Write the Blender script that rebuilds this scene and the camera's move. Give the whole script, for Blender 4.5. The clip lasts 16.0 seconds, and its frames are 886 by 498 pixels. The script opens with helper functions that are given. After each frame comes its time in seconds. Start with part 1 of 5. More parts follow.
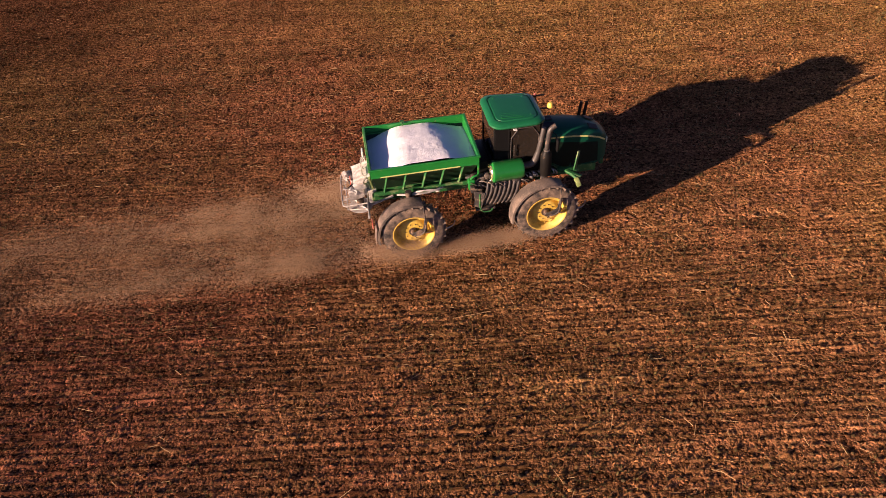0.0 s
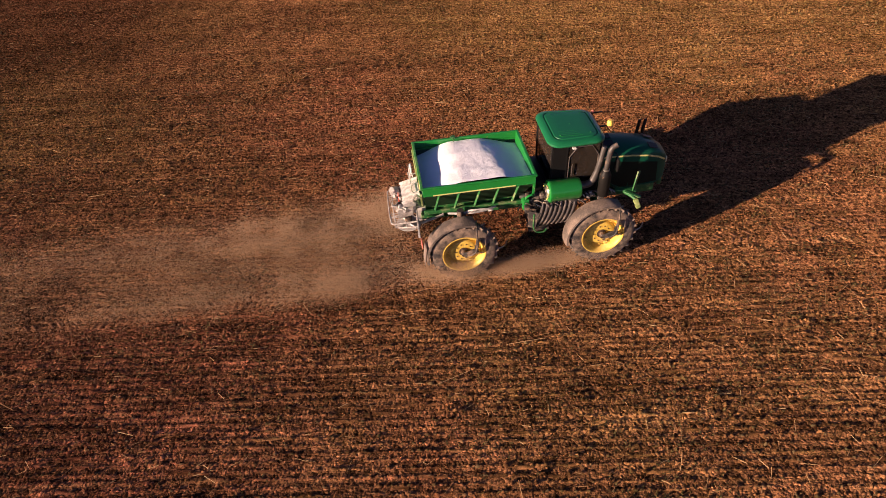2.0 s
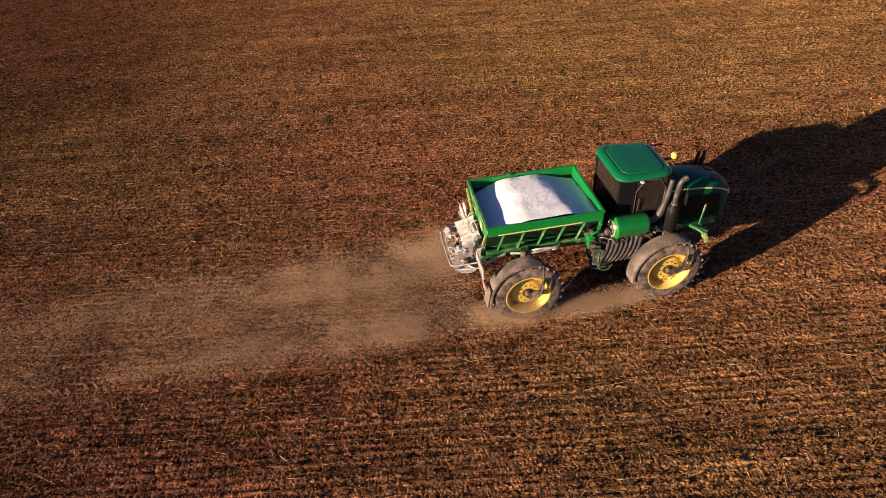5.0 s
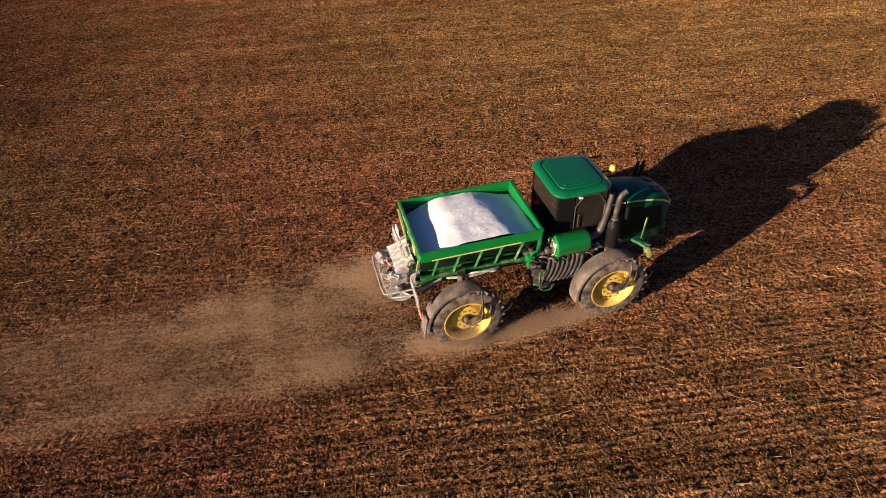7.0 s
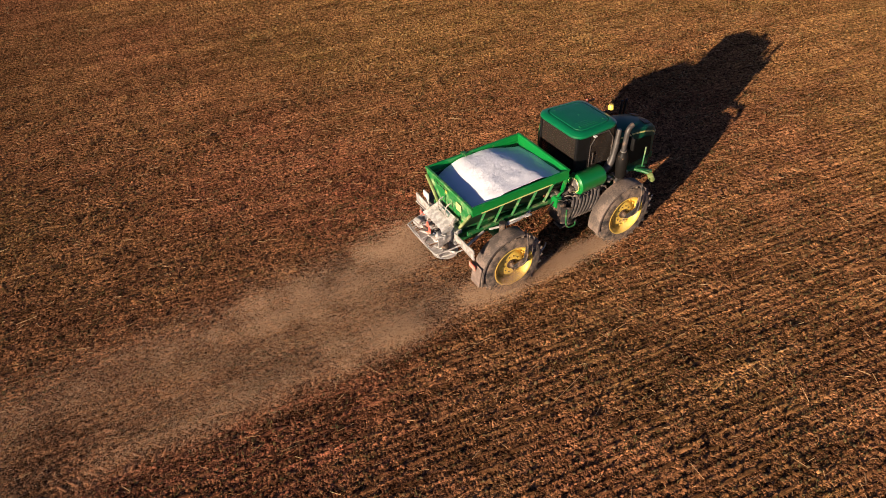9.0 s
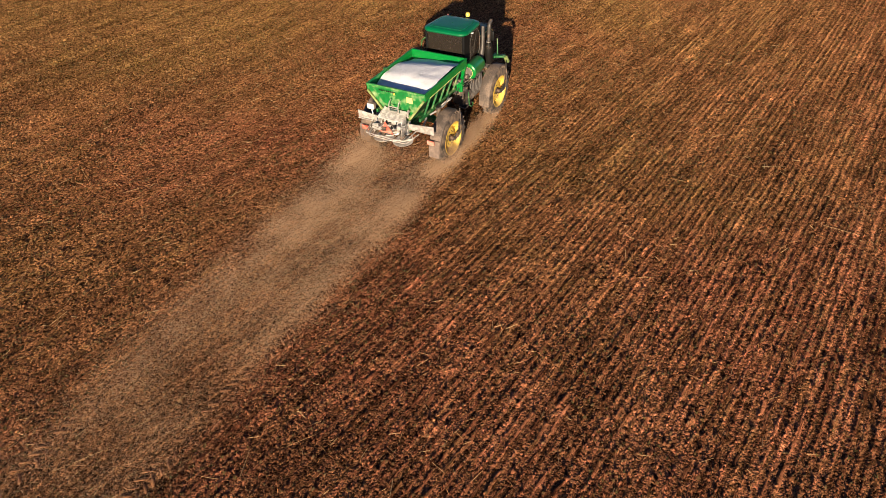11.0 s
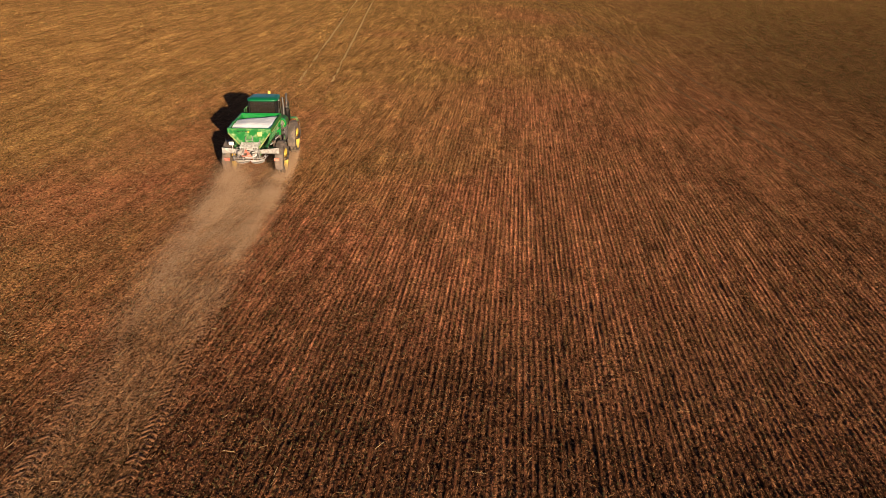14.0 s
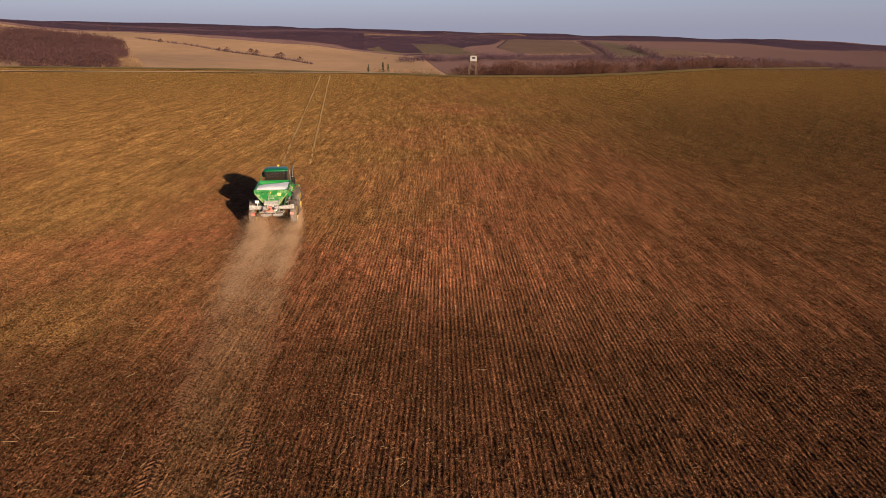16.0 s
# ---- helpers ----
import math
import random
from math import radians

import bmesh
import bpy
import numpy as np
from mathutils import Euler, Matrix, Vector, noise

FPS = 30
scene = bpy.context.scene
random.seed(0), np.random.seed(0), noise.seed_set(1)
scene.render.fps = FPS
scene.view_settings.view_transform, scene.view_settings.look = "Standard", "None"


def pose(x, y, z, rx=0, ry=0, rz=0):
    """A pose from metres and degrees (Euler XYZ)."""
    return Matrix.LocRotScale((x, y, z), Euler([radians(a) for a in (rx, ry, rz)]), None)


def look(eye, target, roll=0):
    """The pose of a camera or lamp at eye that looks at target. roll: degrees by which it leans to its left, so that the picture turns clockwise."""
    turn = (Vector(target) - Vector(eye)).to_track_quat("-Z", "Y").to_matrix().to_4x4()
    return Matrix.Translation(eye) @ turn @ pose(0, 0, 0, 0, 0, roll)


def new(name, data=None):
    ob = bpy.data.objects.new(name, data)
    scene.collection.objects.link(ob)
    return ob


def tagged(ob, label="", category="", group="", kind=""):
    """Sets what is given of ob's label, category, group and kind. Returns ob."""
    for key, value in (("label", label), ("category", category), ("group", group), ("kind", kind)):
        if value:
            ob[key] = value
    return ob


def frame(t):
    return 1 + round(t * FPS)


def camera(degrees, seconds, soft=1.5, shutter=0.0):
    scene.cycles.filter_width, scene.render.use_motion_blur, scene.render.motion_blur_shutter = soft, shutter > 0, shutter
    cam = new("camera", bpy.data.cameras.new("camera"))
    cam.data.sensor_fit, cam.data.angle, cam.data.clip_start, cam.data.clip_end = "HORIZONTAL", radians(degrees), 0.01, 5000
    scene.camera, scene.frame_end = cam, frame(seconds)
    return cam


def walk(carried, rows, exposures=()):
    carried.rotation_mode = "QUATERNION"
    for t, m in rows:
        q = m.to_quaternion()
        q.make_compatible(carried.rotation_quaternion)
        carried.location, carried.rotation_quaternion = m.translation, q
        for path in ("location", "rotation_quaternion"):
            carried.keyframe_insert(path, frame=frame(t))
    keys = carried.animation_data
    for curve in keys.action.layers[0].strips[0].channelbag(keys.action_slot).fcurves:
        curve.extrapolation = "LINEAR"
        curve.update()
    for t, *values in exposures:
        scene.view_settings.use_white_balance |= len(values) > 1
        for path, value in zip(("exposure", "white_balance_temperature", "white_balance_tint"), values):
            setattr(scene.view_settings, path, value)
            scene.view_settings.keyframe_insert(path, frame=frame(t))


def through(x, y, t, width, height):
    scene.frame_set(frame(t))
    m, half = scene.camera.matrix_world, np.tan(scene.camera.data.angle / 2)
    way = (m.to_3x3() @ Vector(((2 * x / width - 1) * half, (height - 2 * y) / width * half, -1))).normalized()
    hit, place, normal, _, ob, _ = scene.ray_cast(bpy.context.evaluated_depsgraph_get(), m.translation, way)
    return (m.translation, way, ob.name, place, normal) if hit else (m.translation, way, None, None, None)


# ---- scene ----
cam = camera(69.0, 16.0, soft=0.55)
PATH = [
    (0, (-0.838, -14.517, 12.349), (-0.66, -13.061, 10.989), -3.9),
    (0.5, (-0.874, -14.156, 12.267), (-0.684, -12.707, 10.901), -4.6),
    (1, (-1.02, -13.938, 12.219), (-0.834, -12.488, 10.854), -3.6),
    (1.5, (-1.295, -13.767, 12.194), (-1.128, -12.308, 10.836), -3.7),
    (2, (-1.773, -13.608, 12.196), (-1.624, -12.133, 10.854), -3.6),
    (2.5, (-2.453, -13.465, 12.228), (-2.287, -11.971, 10.909), -3.1),
    (3, (-3.144, -13.27, 12.245), (-2.958, -11.76, 10.946), -3.9),
    (3.5, (-3.74, -13.131, 12.245), (-3.524, -11.618, 10.955), -3.7),
    (3.7, (-3.817, -13.056, 12.228), (-3.605, -11.541, 10.94), -3.7),
    (5.8, (-3.476, -12.192, 11.757), (-3.198, -10.66, 10.502), -2.5),
    (6, (-3.372, -12.085, 11.736), (-3.076, -10.557, 10.48), -2.1),
    (6.5, (-3.047, -11.785, 11.677), (-2.712, -10.269, 10.416), -1.8),
    (7, (-3.02, -11.56, 11.647), (-2.646, -10.055, 10.384), -2.5),
    (7.5, (-3.384, -11.447, 11.651), (-2.925, -9.975, 10.377), -1.8),
    (8, (-4.191, -11.343, 11.695), (-3.654, -9.905, 10.413), -2.2),
    (8.5, (-5.503, -11.229, 11.756), (-4.886, -9.831, 10.466), -3.0),
    (9, (-7.15, -11.092, 11.794), (-6.43, -9.758, 10.489), -3.4),
    (9.5, (-9.166, -10.993, 11.818), (-8.317, -9.749, 10.501), -3.0),
    (10, (-11.327, -10.872, 11.862), (-10.289, -9.815, 10.518), -1.2),
    (10.2, (-12.296, -10.801, 11.875), (-11.196, -9.812, 10.528), -2.2),
    (12.3, (-23.225, -9.605, 12.106), (-21.637, -9.165, 10.973), 0.2),
    (12.5, (-24.282, -9.5, 12.118), (-22.664, -9.11, 11.008), 0.0),
    (13, (-26.977, -9.24, 12.169), (-25.291, -8.986, 11.124), 1.0),
    (13.5, (-29.755, -8.892, 12.244), (-28.009, -8.794, 11.274), 2.6),
    (14, (-32.587, -8.374, 12.314), (-30.809, -8.455, 11.401), 1.2),
    (14.5, (-35.302, -7.749, 12.378), (-33.503, -7.958, 11.528), 0.8),
    (15, (-37.9, -6.95, 12.46), (-36.075, -7.187, 11.678), 0.6),
    (15.5, (-40.462, -6.056, 12.561), (-38.612, -6.316, 11.847), 0.4),
    (16, (-42.962, -4.997, 12.705), (-41.089, -5.279, 12.062), 0.4),
]
EXPOSURES = [(0, 1.22, 6450, 27), (3.5, 1.17, 6250, 18), (6.5, 1.11, 5950, 9), (7.5, 1.03, 5900, 9), (10, 1.03, 5900, 9), (12.5, 0.97, 6150, -7), (13, 0.95, 6150, -6), (14, 0.84, 6250, 4), (16, 0.70, 6100, 8)]
walk(cam, [(t, look(eye, target, roll)) for t, eye, target, roll in PATH], EXPOSURES)

# ---- world and sun: low evening sun from behind, right of the machine ----
SUN_WAY = Vector((0.910, 0.353, -0.218)).normalized()
SUN_UP = math.asin(-SUN_WAY.z)
world = bpy.data.worlds.new("world")
scene.world = world
world.use_nodes = True
wn = world.node_tree.nodes
sky = wn.new("ShaderNodeTexSky")
sky.sky_type = "NISHITA"
sky.sun_disc = False
sky.sun_elevation = SUN_UP
sky.sun_rotation = math.atan2(-SUN_WAY.x, -SUN_WAY.y)
sky.air_density, sky.dust_density, sky.ozone_density = 1.0, 1.2, 2.2
haze = wn.new("ShaderNodeMix")
haze.data_type, haze.blend_type = "RGBA", "MULTIPLY"
haze.inputs["Factor"].default_value = 1.0
haze.inputs["B"].default_value = (0.94, 0.95, 1.42, 1)
world.node_tree.links.new(sky.outputs[0], haze.inputs["A"])
# evening haze: the sky pales towards the horizon all round
way_up, aloft, paler = wn.new("ShaderNodeTexCoord"), wn.new("ShaderNodeSeparateXYZ"), wn.new("ShaderNodeMapRange")
paler.interpolation_type = "SMOOTHERSTEP"
paler.inputs["From Min"].default_value, paler.inputs["From Max"].default_value = 0.0, 0.30
paler.inputs["To Min"].default_value, paler.inputs["To Max"].default_value = 3.3, 1.0
thick = wn.new("ShaderNodeVectorMath")
thick.operation = "SCALE"
world.node_tree.links.new(way_up.outputs["Generated"], aloft.inputs[0])
world.node_tree.links.new(aloft.outputs["Z"], paler.inputs["Value"])
world.node_tree.links.new(haze.outputs["Result"], thick.inputs[0])
world.node_tree.links.new(paler.outputs[0], thick.inputs["Scale"])
# a lilac veil of distance low over the land
veil, low = wn.new("ShaderNodeMix"), wn.new("ShaderNodeMapRange")
veil.data_type = "RGBA"
low.inputs["From Min"].default_value, low.inputs["From Max"].default_value = 0.0, 0.16
low.inputs["To Min"].default_value, low.inputs["To Max"].default_value = 0.75, 0.0
veil.inputs["B"].default_value = (9.2, 8.8, 11.2, 1)
world.node_tree.links.new(aloft.outputs["Z"], low.inputs["Value"])
world.node_tree.links.new(low.outputs[0], veil.inputs["Factor"])
world.node_tree.links.new(thick.outputs[0], veil.inputs["A"])
world.node_tree.links.new(veil.outputs["Result"], wn["Background"].inputs[0])
wn["Background"].inputs[1].default_value = 0.025
sun_data = bpy.data.lights.new("sun", "SUN")
sun_data.energy, sun_data.angle, sun_data.color = 5.0, radians(0.5), (1.0, 0.74, 0.50)
sun = new("sun", sun_data)
sun.matrix_world = look((-60, -25, 30), Vector((-60, -25, 30)) + SUN_WAY)


# ---- materials ----
def material(name, base, rough=0.6, metal=0.0, vary=0.25, scale=6.0, fine=60.0, bump=0.0, dust=0.0, dust_color=(0.36, 0.23, 0.14), coat=0.0, spec=0.5):
    """Paint or metal with two scales of tone, a little relief and a film of dust."""
    m = bpy.data.materials.new(name)
    m.use_nodes = True
    nt = m.node_tree
    n, ln = nt.nodes, nt.links
    b = n["Principled BSDF"]
    b.inputs["Metallic"].default_value = metal
    b.inputs["Coat Weight"].default_value = coat
    b.inputs["Specular IOR Level"].default_value = spec
    geo = n.new("ShaderNodeTexCoord")
    big, small = n.new("ShaderNodeTexNoise"), n.new("ShaderNodeTexNoise")
    for node, sc in ((big, scale), (small, fine)):
        node.inputs["Scale"].default_value = sc
        node.inputs["Detail"].default_value = 5
        ln.new(geo.outputs["Object"], node.inputs["Vector"])
    tone = n.new("ShaderNodeMath")
    tone.operation = "ADD"
    ln.new(big.outputs["Fac"], tone.inputs[0])
    ln.new(small.outputs["Fac"], tone.inputs[1])
    ramp = n.new("ShaderNodeMapRange")
    ramp.inputs["From Min"].default_value, ramp.inputs["From Max"].default_value = 0.6, 1.4
    ramp.inputs["To Min"].default_value, ramp.inputs["To Max"].default_value = 1 - vary, 1 + vary
    ln.new(tone.outputs[0], ramp.inputs["Value"])
    mul = n.new("ShaderNodeMix")
    mul.data_type, mul.blend_type = "RGBA", "MULTIPLY"
    mul.inputs["Factor"].default_value = 1
    mul.inputs["A"].default_value = (*base, 1)
    ln.new(ramp.outputs[0], mul.inputs["B"])
    last = mul.outputs["Result"]
    r_in = b.inputs["Roughness"]
    r_in.default_value = rough
    if dust:
        film = n.new("ShaderNodeMapRange")
        film.inputs["From Min"].default_value, film.inputs["From Max"].default_value = 0.86 - 0.42 * dust, 1.12 - 0.25 * dust
        half = n.new("ShaderNodeMath")
        half.operation = "MULTIPLY_ADD"
        half.inputs[1].default_value, half.inputs[2].default_value = 0.35, 0.0
        ln.new(small.outputs["Fac"], half.inputs[0])
        both = n.new("ShaderNodeMath")
        both.operation = "ADD"
        ln.new(big.outputs["Fac"], both.inputs[0])
        ln.new(half.outputs[0], both.inputs[1])
        ln.new(both.outputs[0], film.inputs["Value"])
        cover = n.new("ShaderNodeMix")
        cover.data_type = "RGBA"
        cover.inputs["B"].default_value = (*dust_color, 1)
        ln.new(film.outputs[0], cover.inputs["Factor"])
        ln.new(last, cover.inputs["A"])
        last = cover.outputs["Result"]
        rr = n.new("ShaderNodeMapRange")
        rr.inputs["To Min"].default_value, rr.inputs["To Max"].default_value = rough, 0.95
        ln.new(film.outputs[0], rr.inputs["Value"])
        ln.new(rr.outputs[0], r_in)
    ln.new(last, b.inputs["Base Color"])
    if bump:
        bp = n.new("ShaderNodeBump")
        bp.inputs["Strength"].default_value, bp.inputs["Distance"].default_value = bump, 0.02
        ln.new(small.outputs["Fac"], bp.inputs["Height"])
        ln.new(bp.outputs[0], b.inputs["Normal"])
    return m


def glass_material():
    m = bpy.data.materials.new("tinted glass")
    m.use_nodes = True
    b = m.node_tree.nodes["Principled BSDF"]
    b.inputs["Base Color"].default_value = (0.16, 0.13, 0.105, 1)
    b.inputs["Transmission Weight"].default_value = 0.85
    b.inputs["Roughness"].default_value = 0.03
    b.inputs["IOR"].default_value = 1.3
    return m


def piece_material(name, a, b_color, rough=0.9, through=0.0):
    """Tone varies from piece to piece of one joined mesh."""
    m = bpy.data.materials.new(name)
    m.use_nodes = True
    n, ln = m.node_tree.nodes, m.node_tree.links
    b = n["Principled BSDF"]
    b.inputs["Roughness"].default_value = rough
    b.inputs["Specular IOR Level"].default_value = 0.15
    geo = n.new("ShaderNodeNewGeometry")
    mix = n.new("ShaderNodeMix")
    mix.data_type = "RGBA"
    mix.inputs["A"].default_value, mix.inputs["B"].default_value = (*a, 1), (*b_color, 1)
    ln.new(geo.outputs["Random Per Island"], mix.inputs["Factor"])
    ln.new(mix.outputs["Result"], b.inputs["Base Color"])
    if through:
        tr, mx = n.new("ShaderNodeBsdfTranslucent"), n.new("ShaderNodeMixShader")
        mx.inputs[0].default_value = through
        ln.new(mix.outputs["Result"], tr.inputs["Color"])
        ln.new(b.outputs[0], mx.inputs[1])
        ln.new(tr.outputs[0], mx.inputs[2])
        ln.new(mx.outputs[0], n["Material Output"].inputs["Surface"])
    return m


def dust_material():
    """Grains far too fine to show a lit and a dark side: all scatter the low sun alike."""
    m = bpy.data.materials.new("airborne dust")
    m.use_nodes = True
    n, ln = m.node_tree.nodes, m.node_tree.links
    n.remove(n["Principled BSDF"])
    scatter_all, facing = n.new("ShaderNodeBsdfDiffuse"), n.new("ShaderNodeCombineXYZ")
    facing.inputs[0].default_value, facing.inputs[1].default_value, facing.inputs[2].default_value = -0.70, -0.30, 0.65
    tone, geo = n.new("ShaderNodeMix"), n.new("ShaderNodeNewGeometry")
    tone.data_type = "RGBA"
    tone.inputs["A"].default_value, tone.inputs["B"].default_value = (0.39, 0.242, 0.142, 1), (0.51, 0.335, 0.210, 1)
    ln.new(geo.outputs["Random Per Island"], tone.inputs["Factor"])
    ln.new(tone.outputs["Result"], scatter_all.inputs["Color"])
    ln.new(facing.outputs[0], scatter_all.inputs["Normal"])
    ln.new(scatter_all.outputs[0], n["Material Output"].inputs["Surface"])
    return m


def soil_kit(m):
    """Node helpers for the soil materials, and the field's colour at each place, painted vignetting included."""
    n, ln = m.node_tree.nodes, m.node_tree.links
    geo = n.new("ShaderNodeNewGeometry")
    spot = geo.outputs["Position"]

    def mapped(source, rotation=0.0, scale=(1, 1, 1), shift=(0, 0, 0)):
        t = n.new("ShaderNodeMapping")
        t.inputs["Rotation"].default_value, t.inputs["Scale"].default_value, t.inputs["Location"].default_value = (0, 0, radians(rotation)), scale, shift
        ln.new(source, t.inputs["Vector"])
        return t.outputs[0]

    def noise_at(scale, detail=4, source=None, rough=0.55):
        t = n.new("ShaderNodeTexNoise")
        t.inputs["Scale"].default_value, t.inputs["Detail"].default_value, t.inputs["Roughness"].default_value = scale, detail, rough
        ln.new(spot if source is None else source, t.inputs["Vector"])
        return t.outputs["Fac"]

    def band(fac, lo, hi, a=0.0, z=1.0):
        r = n.new("ShaderNodeMapRange")
        r.inputs["From Min"].default_value, r.inputs["From Max"].default_value = lo, hi
        r.inputs["To Min"].default_value, r.inputs["To Max"].default_value = a, z
        ln.new(fac, r.inputs["Value"])
        return r.outputs[0]

    def sums(kind, a, c):
        x = n.new("ShaderNodeMath")
        x.operation = kind
        for slot, v in enumerate((a, c)):
            if isinstance(v, float):
                x.inputs[slot].default_value = v
            else:
                ln.new(v, x.inputs[slot])
        return x.outputs[0]

    def mixed(fac, a, c, blend="MIX"):
        x = n.new("ShaderNodeMix")
        x.data_type, x.blend_type = "RGBA", blend
        if isinstance(fac, float):
            x.inputs["Factor"].default_value = fac
        else:
            ln.new(fac, x.inputs["Factor"])
        for slot, v in (("A", a), ("B", c)):
            if isinstance(v, tuple):
                x.inputs[slot].default_value = (*v, 1)
            else:
                ln.new(v, x.inputs[slot])
        return x.outputs["Result"]

    turned = mapped(spot, ROW_TURN)
    across = n.new("ShaderNodeSeparateXYZ")
    ln.new(turned, across.inputs[0])
    ax, ay = across.outputs["X"], across.outputs["Y"]
    plain = n.new("ShaderNodeSeparateXYZ")
    ln.new(spot, plain.inputs[0])
    drawn = mapped(turned, 0, (0.16, 1, 1))
    lane = mapped(turned, 0, (0.03, 1, 1), (3.0, 0, 0))
    row_grain = mapped(turned, 0, (0.05, 1, 1), (7.0, 0, 0))
    # bare soil, redder and paler by patches
    soil = mixed(band(noise_at(1.7), 0.35, 0.65), (0.216, 0.074, 0.036), (0.36, 0.136, 0.068))
    soil = mixed(band(noise_at(0.16, 4), 0.42, 0.62, 0.0, 0.6), soil, (0.27, 0.115, 0.054))
    # rotting straw and moss, in patches drawn out along the rows
    soil = mixed(band(noise_at(3.3, 5, drawn, 0.7), 0.50, 0.64, 0.0, 0.55), soil, (0.20, 0.115, 0.040))
    # a green-gold flush of seedlings ahead, thicker towards the field's far end
    flush = sums("ADD", noise_at(0.05, 4), sums("ADD", band(ay, -12, 14, -0.12, 0.16), band(ax, -9, 38, -0.02, 0.24)))
    gold = mixed(band(noise_at(1.3, 5, drawn, 0.7), 0.40, 0.60), (0.150, 0.095, 0.026), (0.300, 0.180, 0.056))
    soil = mixed(band(flush, 0.47, 0.72, 0.0, 0.88), soil, gold)
    # dark olive ground to the right, its colour deepened to paint in lens vignetting
    right_dark = sums("MULTIPLY", band(sums("ADD", ay, band(noise_at(0.04, 3), 0.3, 0.7, -9, 9)), -12, -44), band(ax, -12, 30, 0.6, 1.0))
    soil = mixed(sums("MULTIPLY", right_dark, 0.92), soil, (0.042, 0.034, 0.010))
    soil = mixed(band(ax, 40, 120, 0.0, 0.8), soil, (0.135, 0.098, 0.025))
    # ground behind the machine, darkened in its colour to stand in for lens vignetting
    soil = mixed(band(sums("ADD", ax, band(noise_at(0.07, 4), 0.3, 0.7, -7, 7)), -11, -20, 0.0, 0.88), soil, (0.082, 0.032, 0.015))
    # settled dust, pale and smooth, on the strip that the machine has driven over
    strip = sums("MULTIPLY", band(sums("ABSOLUTE", plain.outputs["Y"], 0.0), 1.75, 1.15), band(plain.outputs["X"], 0.5, -3))
    soil = mixed(sums("MULTIPLY", strip, 0.6), soil, (0.215, 0.120, 0.052))
    # lighter and darker passes of the drill
    ribbed = band(ay, 5, -4, 0.3, 1.0)
    soil = mixed(ribbed, soil, band(noise_at(2.6, 4, lane, 0.8), 0.38, 0.62, 0.74, 1.24), "MULTIPLY")
    soil = mixed(ribbed, soil, band(noise_at(6.5, 4, row_grain, 0.75), 0.40, 0.60, 0.38, 1.62), "MULTIPLY")
    soil = mixed(1.0, soil, band(noise_at(0.5, 6, drawn, 0.8), 0.38, 0.62, 0.60, 1.36), "MULTIPLY")
    soil = mixed(band(ax, 8, 40), soil, band(noise_at(1.7, 6, drawn, 0.85), 0.40, 0.60, 0.55, 1.45), "MULTIPLY")
    return dict(n=n, ln=ln, geo=geo, spot=spot, noise_at=noise_at, band=band, mixed=mixed, sums=sums, mapped=mapped, turned=turned, drawn=drawn, ax=ax, ay=ay, soil=soil)


def matt_soil(name):
    m = bpy.data.materials.new(name)
    m.use_nodes = True
    b = m.node_tree.nodes["Principled BSDF"]
    b.inputs["Roughness"].default_value = 0.95
    b.inputs["Specular IOR Level"].default_value = 0.0
    b.inputs["Diffuse Roughness"].default_value = 1.0
    return m, b


def clod_material():
    """Clods in the field's own colour, each lighter, darker or mossier than its neighbours."""
    m, b = matt_soil("soil clods")
    k = soil_kit(m)
    ln, band, mixed = k["ln"], k["band"], k["mixed"]
    chance = k["geo"].outputs["Random Per Island"]
    tone = mixed(1.0, k["soil"], band(chance, 0, 0.74, 0.40, 1.60), "MULTIPLY")
    tone = mixed(band(chance, 0.74, 0.75, 0.0, 0.75), tone, (0.072, 0.064, 0.028))
    tone = mixed(band(chance, 0.92, 0.93, 0.0, 1.0), tone, (1.45, 1.5, 1.65), "MULTIPLY")
    ln.new(tone, b.inputs["Base Color"])
    return m


def ridge_material():
    """The crumbled earth of the drill ridges."""
    m, b = matt_soil("ridge soil")
    k = soil_kit(m)
    noise_at, band, mixed = k["noise_at"], k["band"], k["mixed"]
    tone = mixed(1.0, k["soil"], band(noise_at(7, 5, None, 0.75), 0.38, 0.62, 0.55, 1.25), "MULTIPLY")
    tone = mixed(band(noise_at(16, 4, None, 0.65), 0.55, 0.62, 0.0, 0.6), tone, (0.075, 0.055, 0.026))
    k["ln"].new(mixed(1.0, tone, band(noise_at(45, 3), 0.35, 0.65, 0.7, 1.3), "MULTIPLY"), b.inputs["Base Color"])
    return m


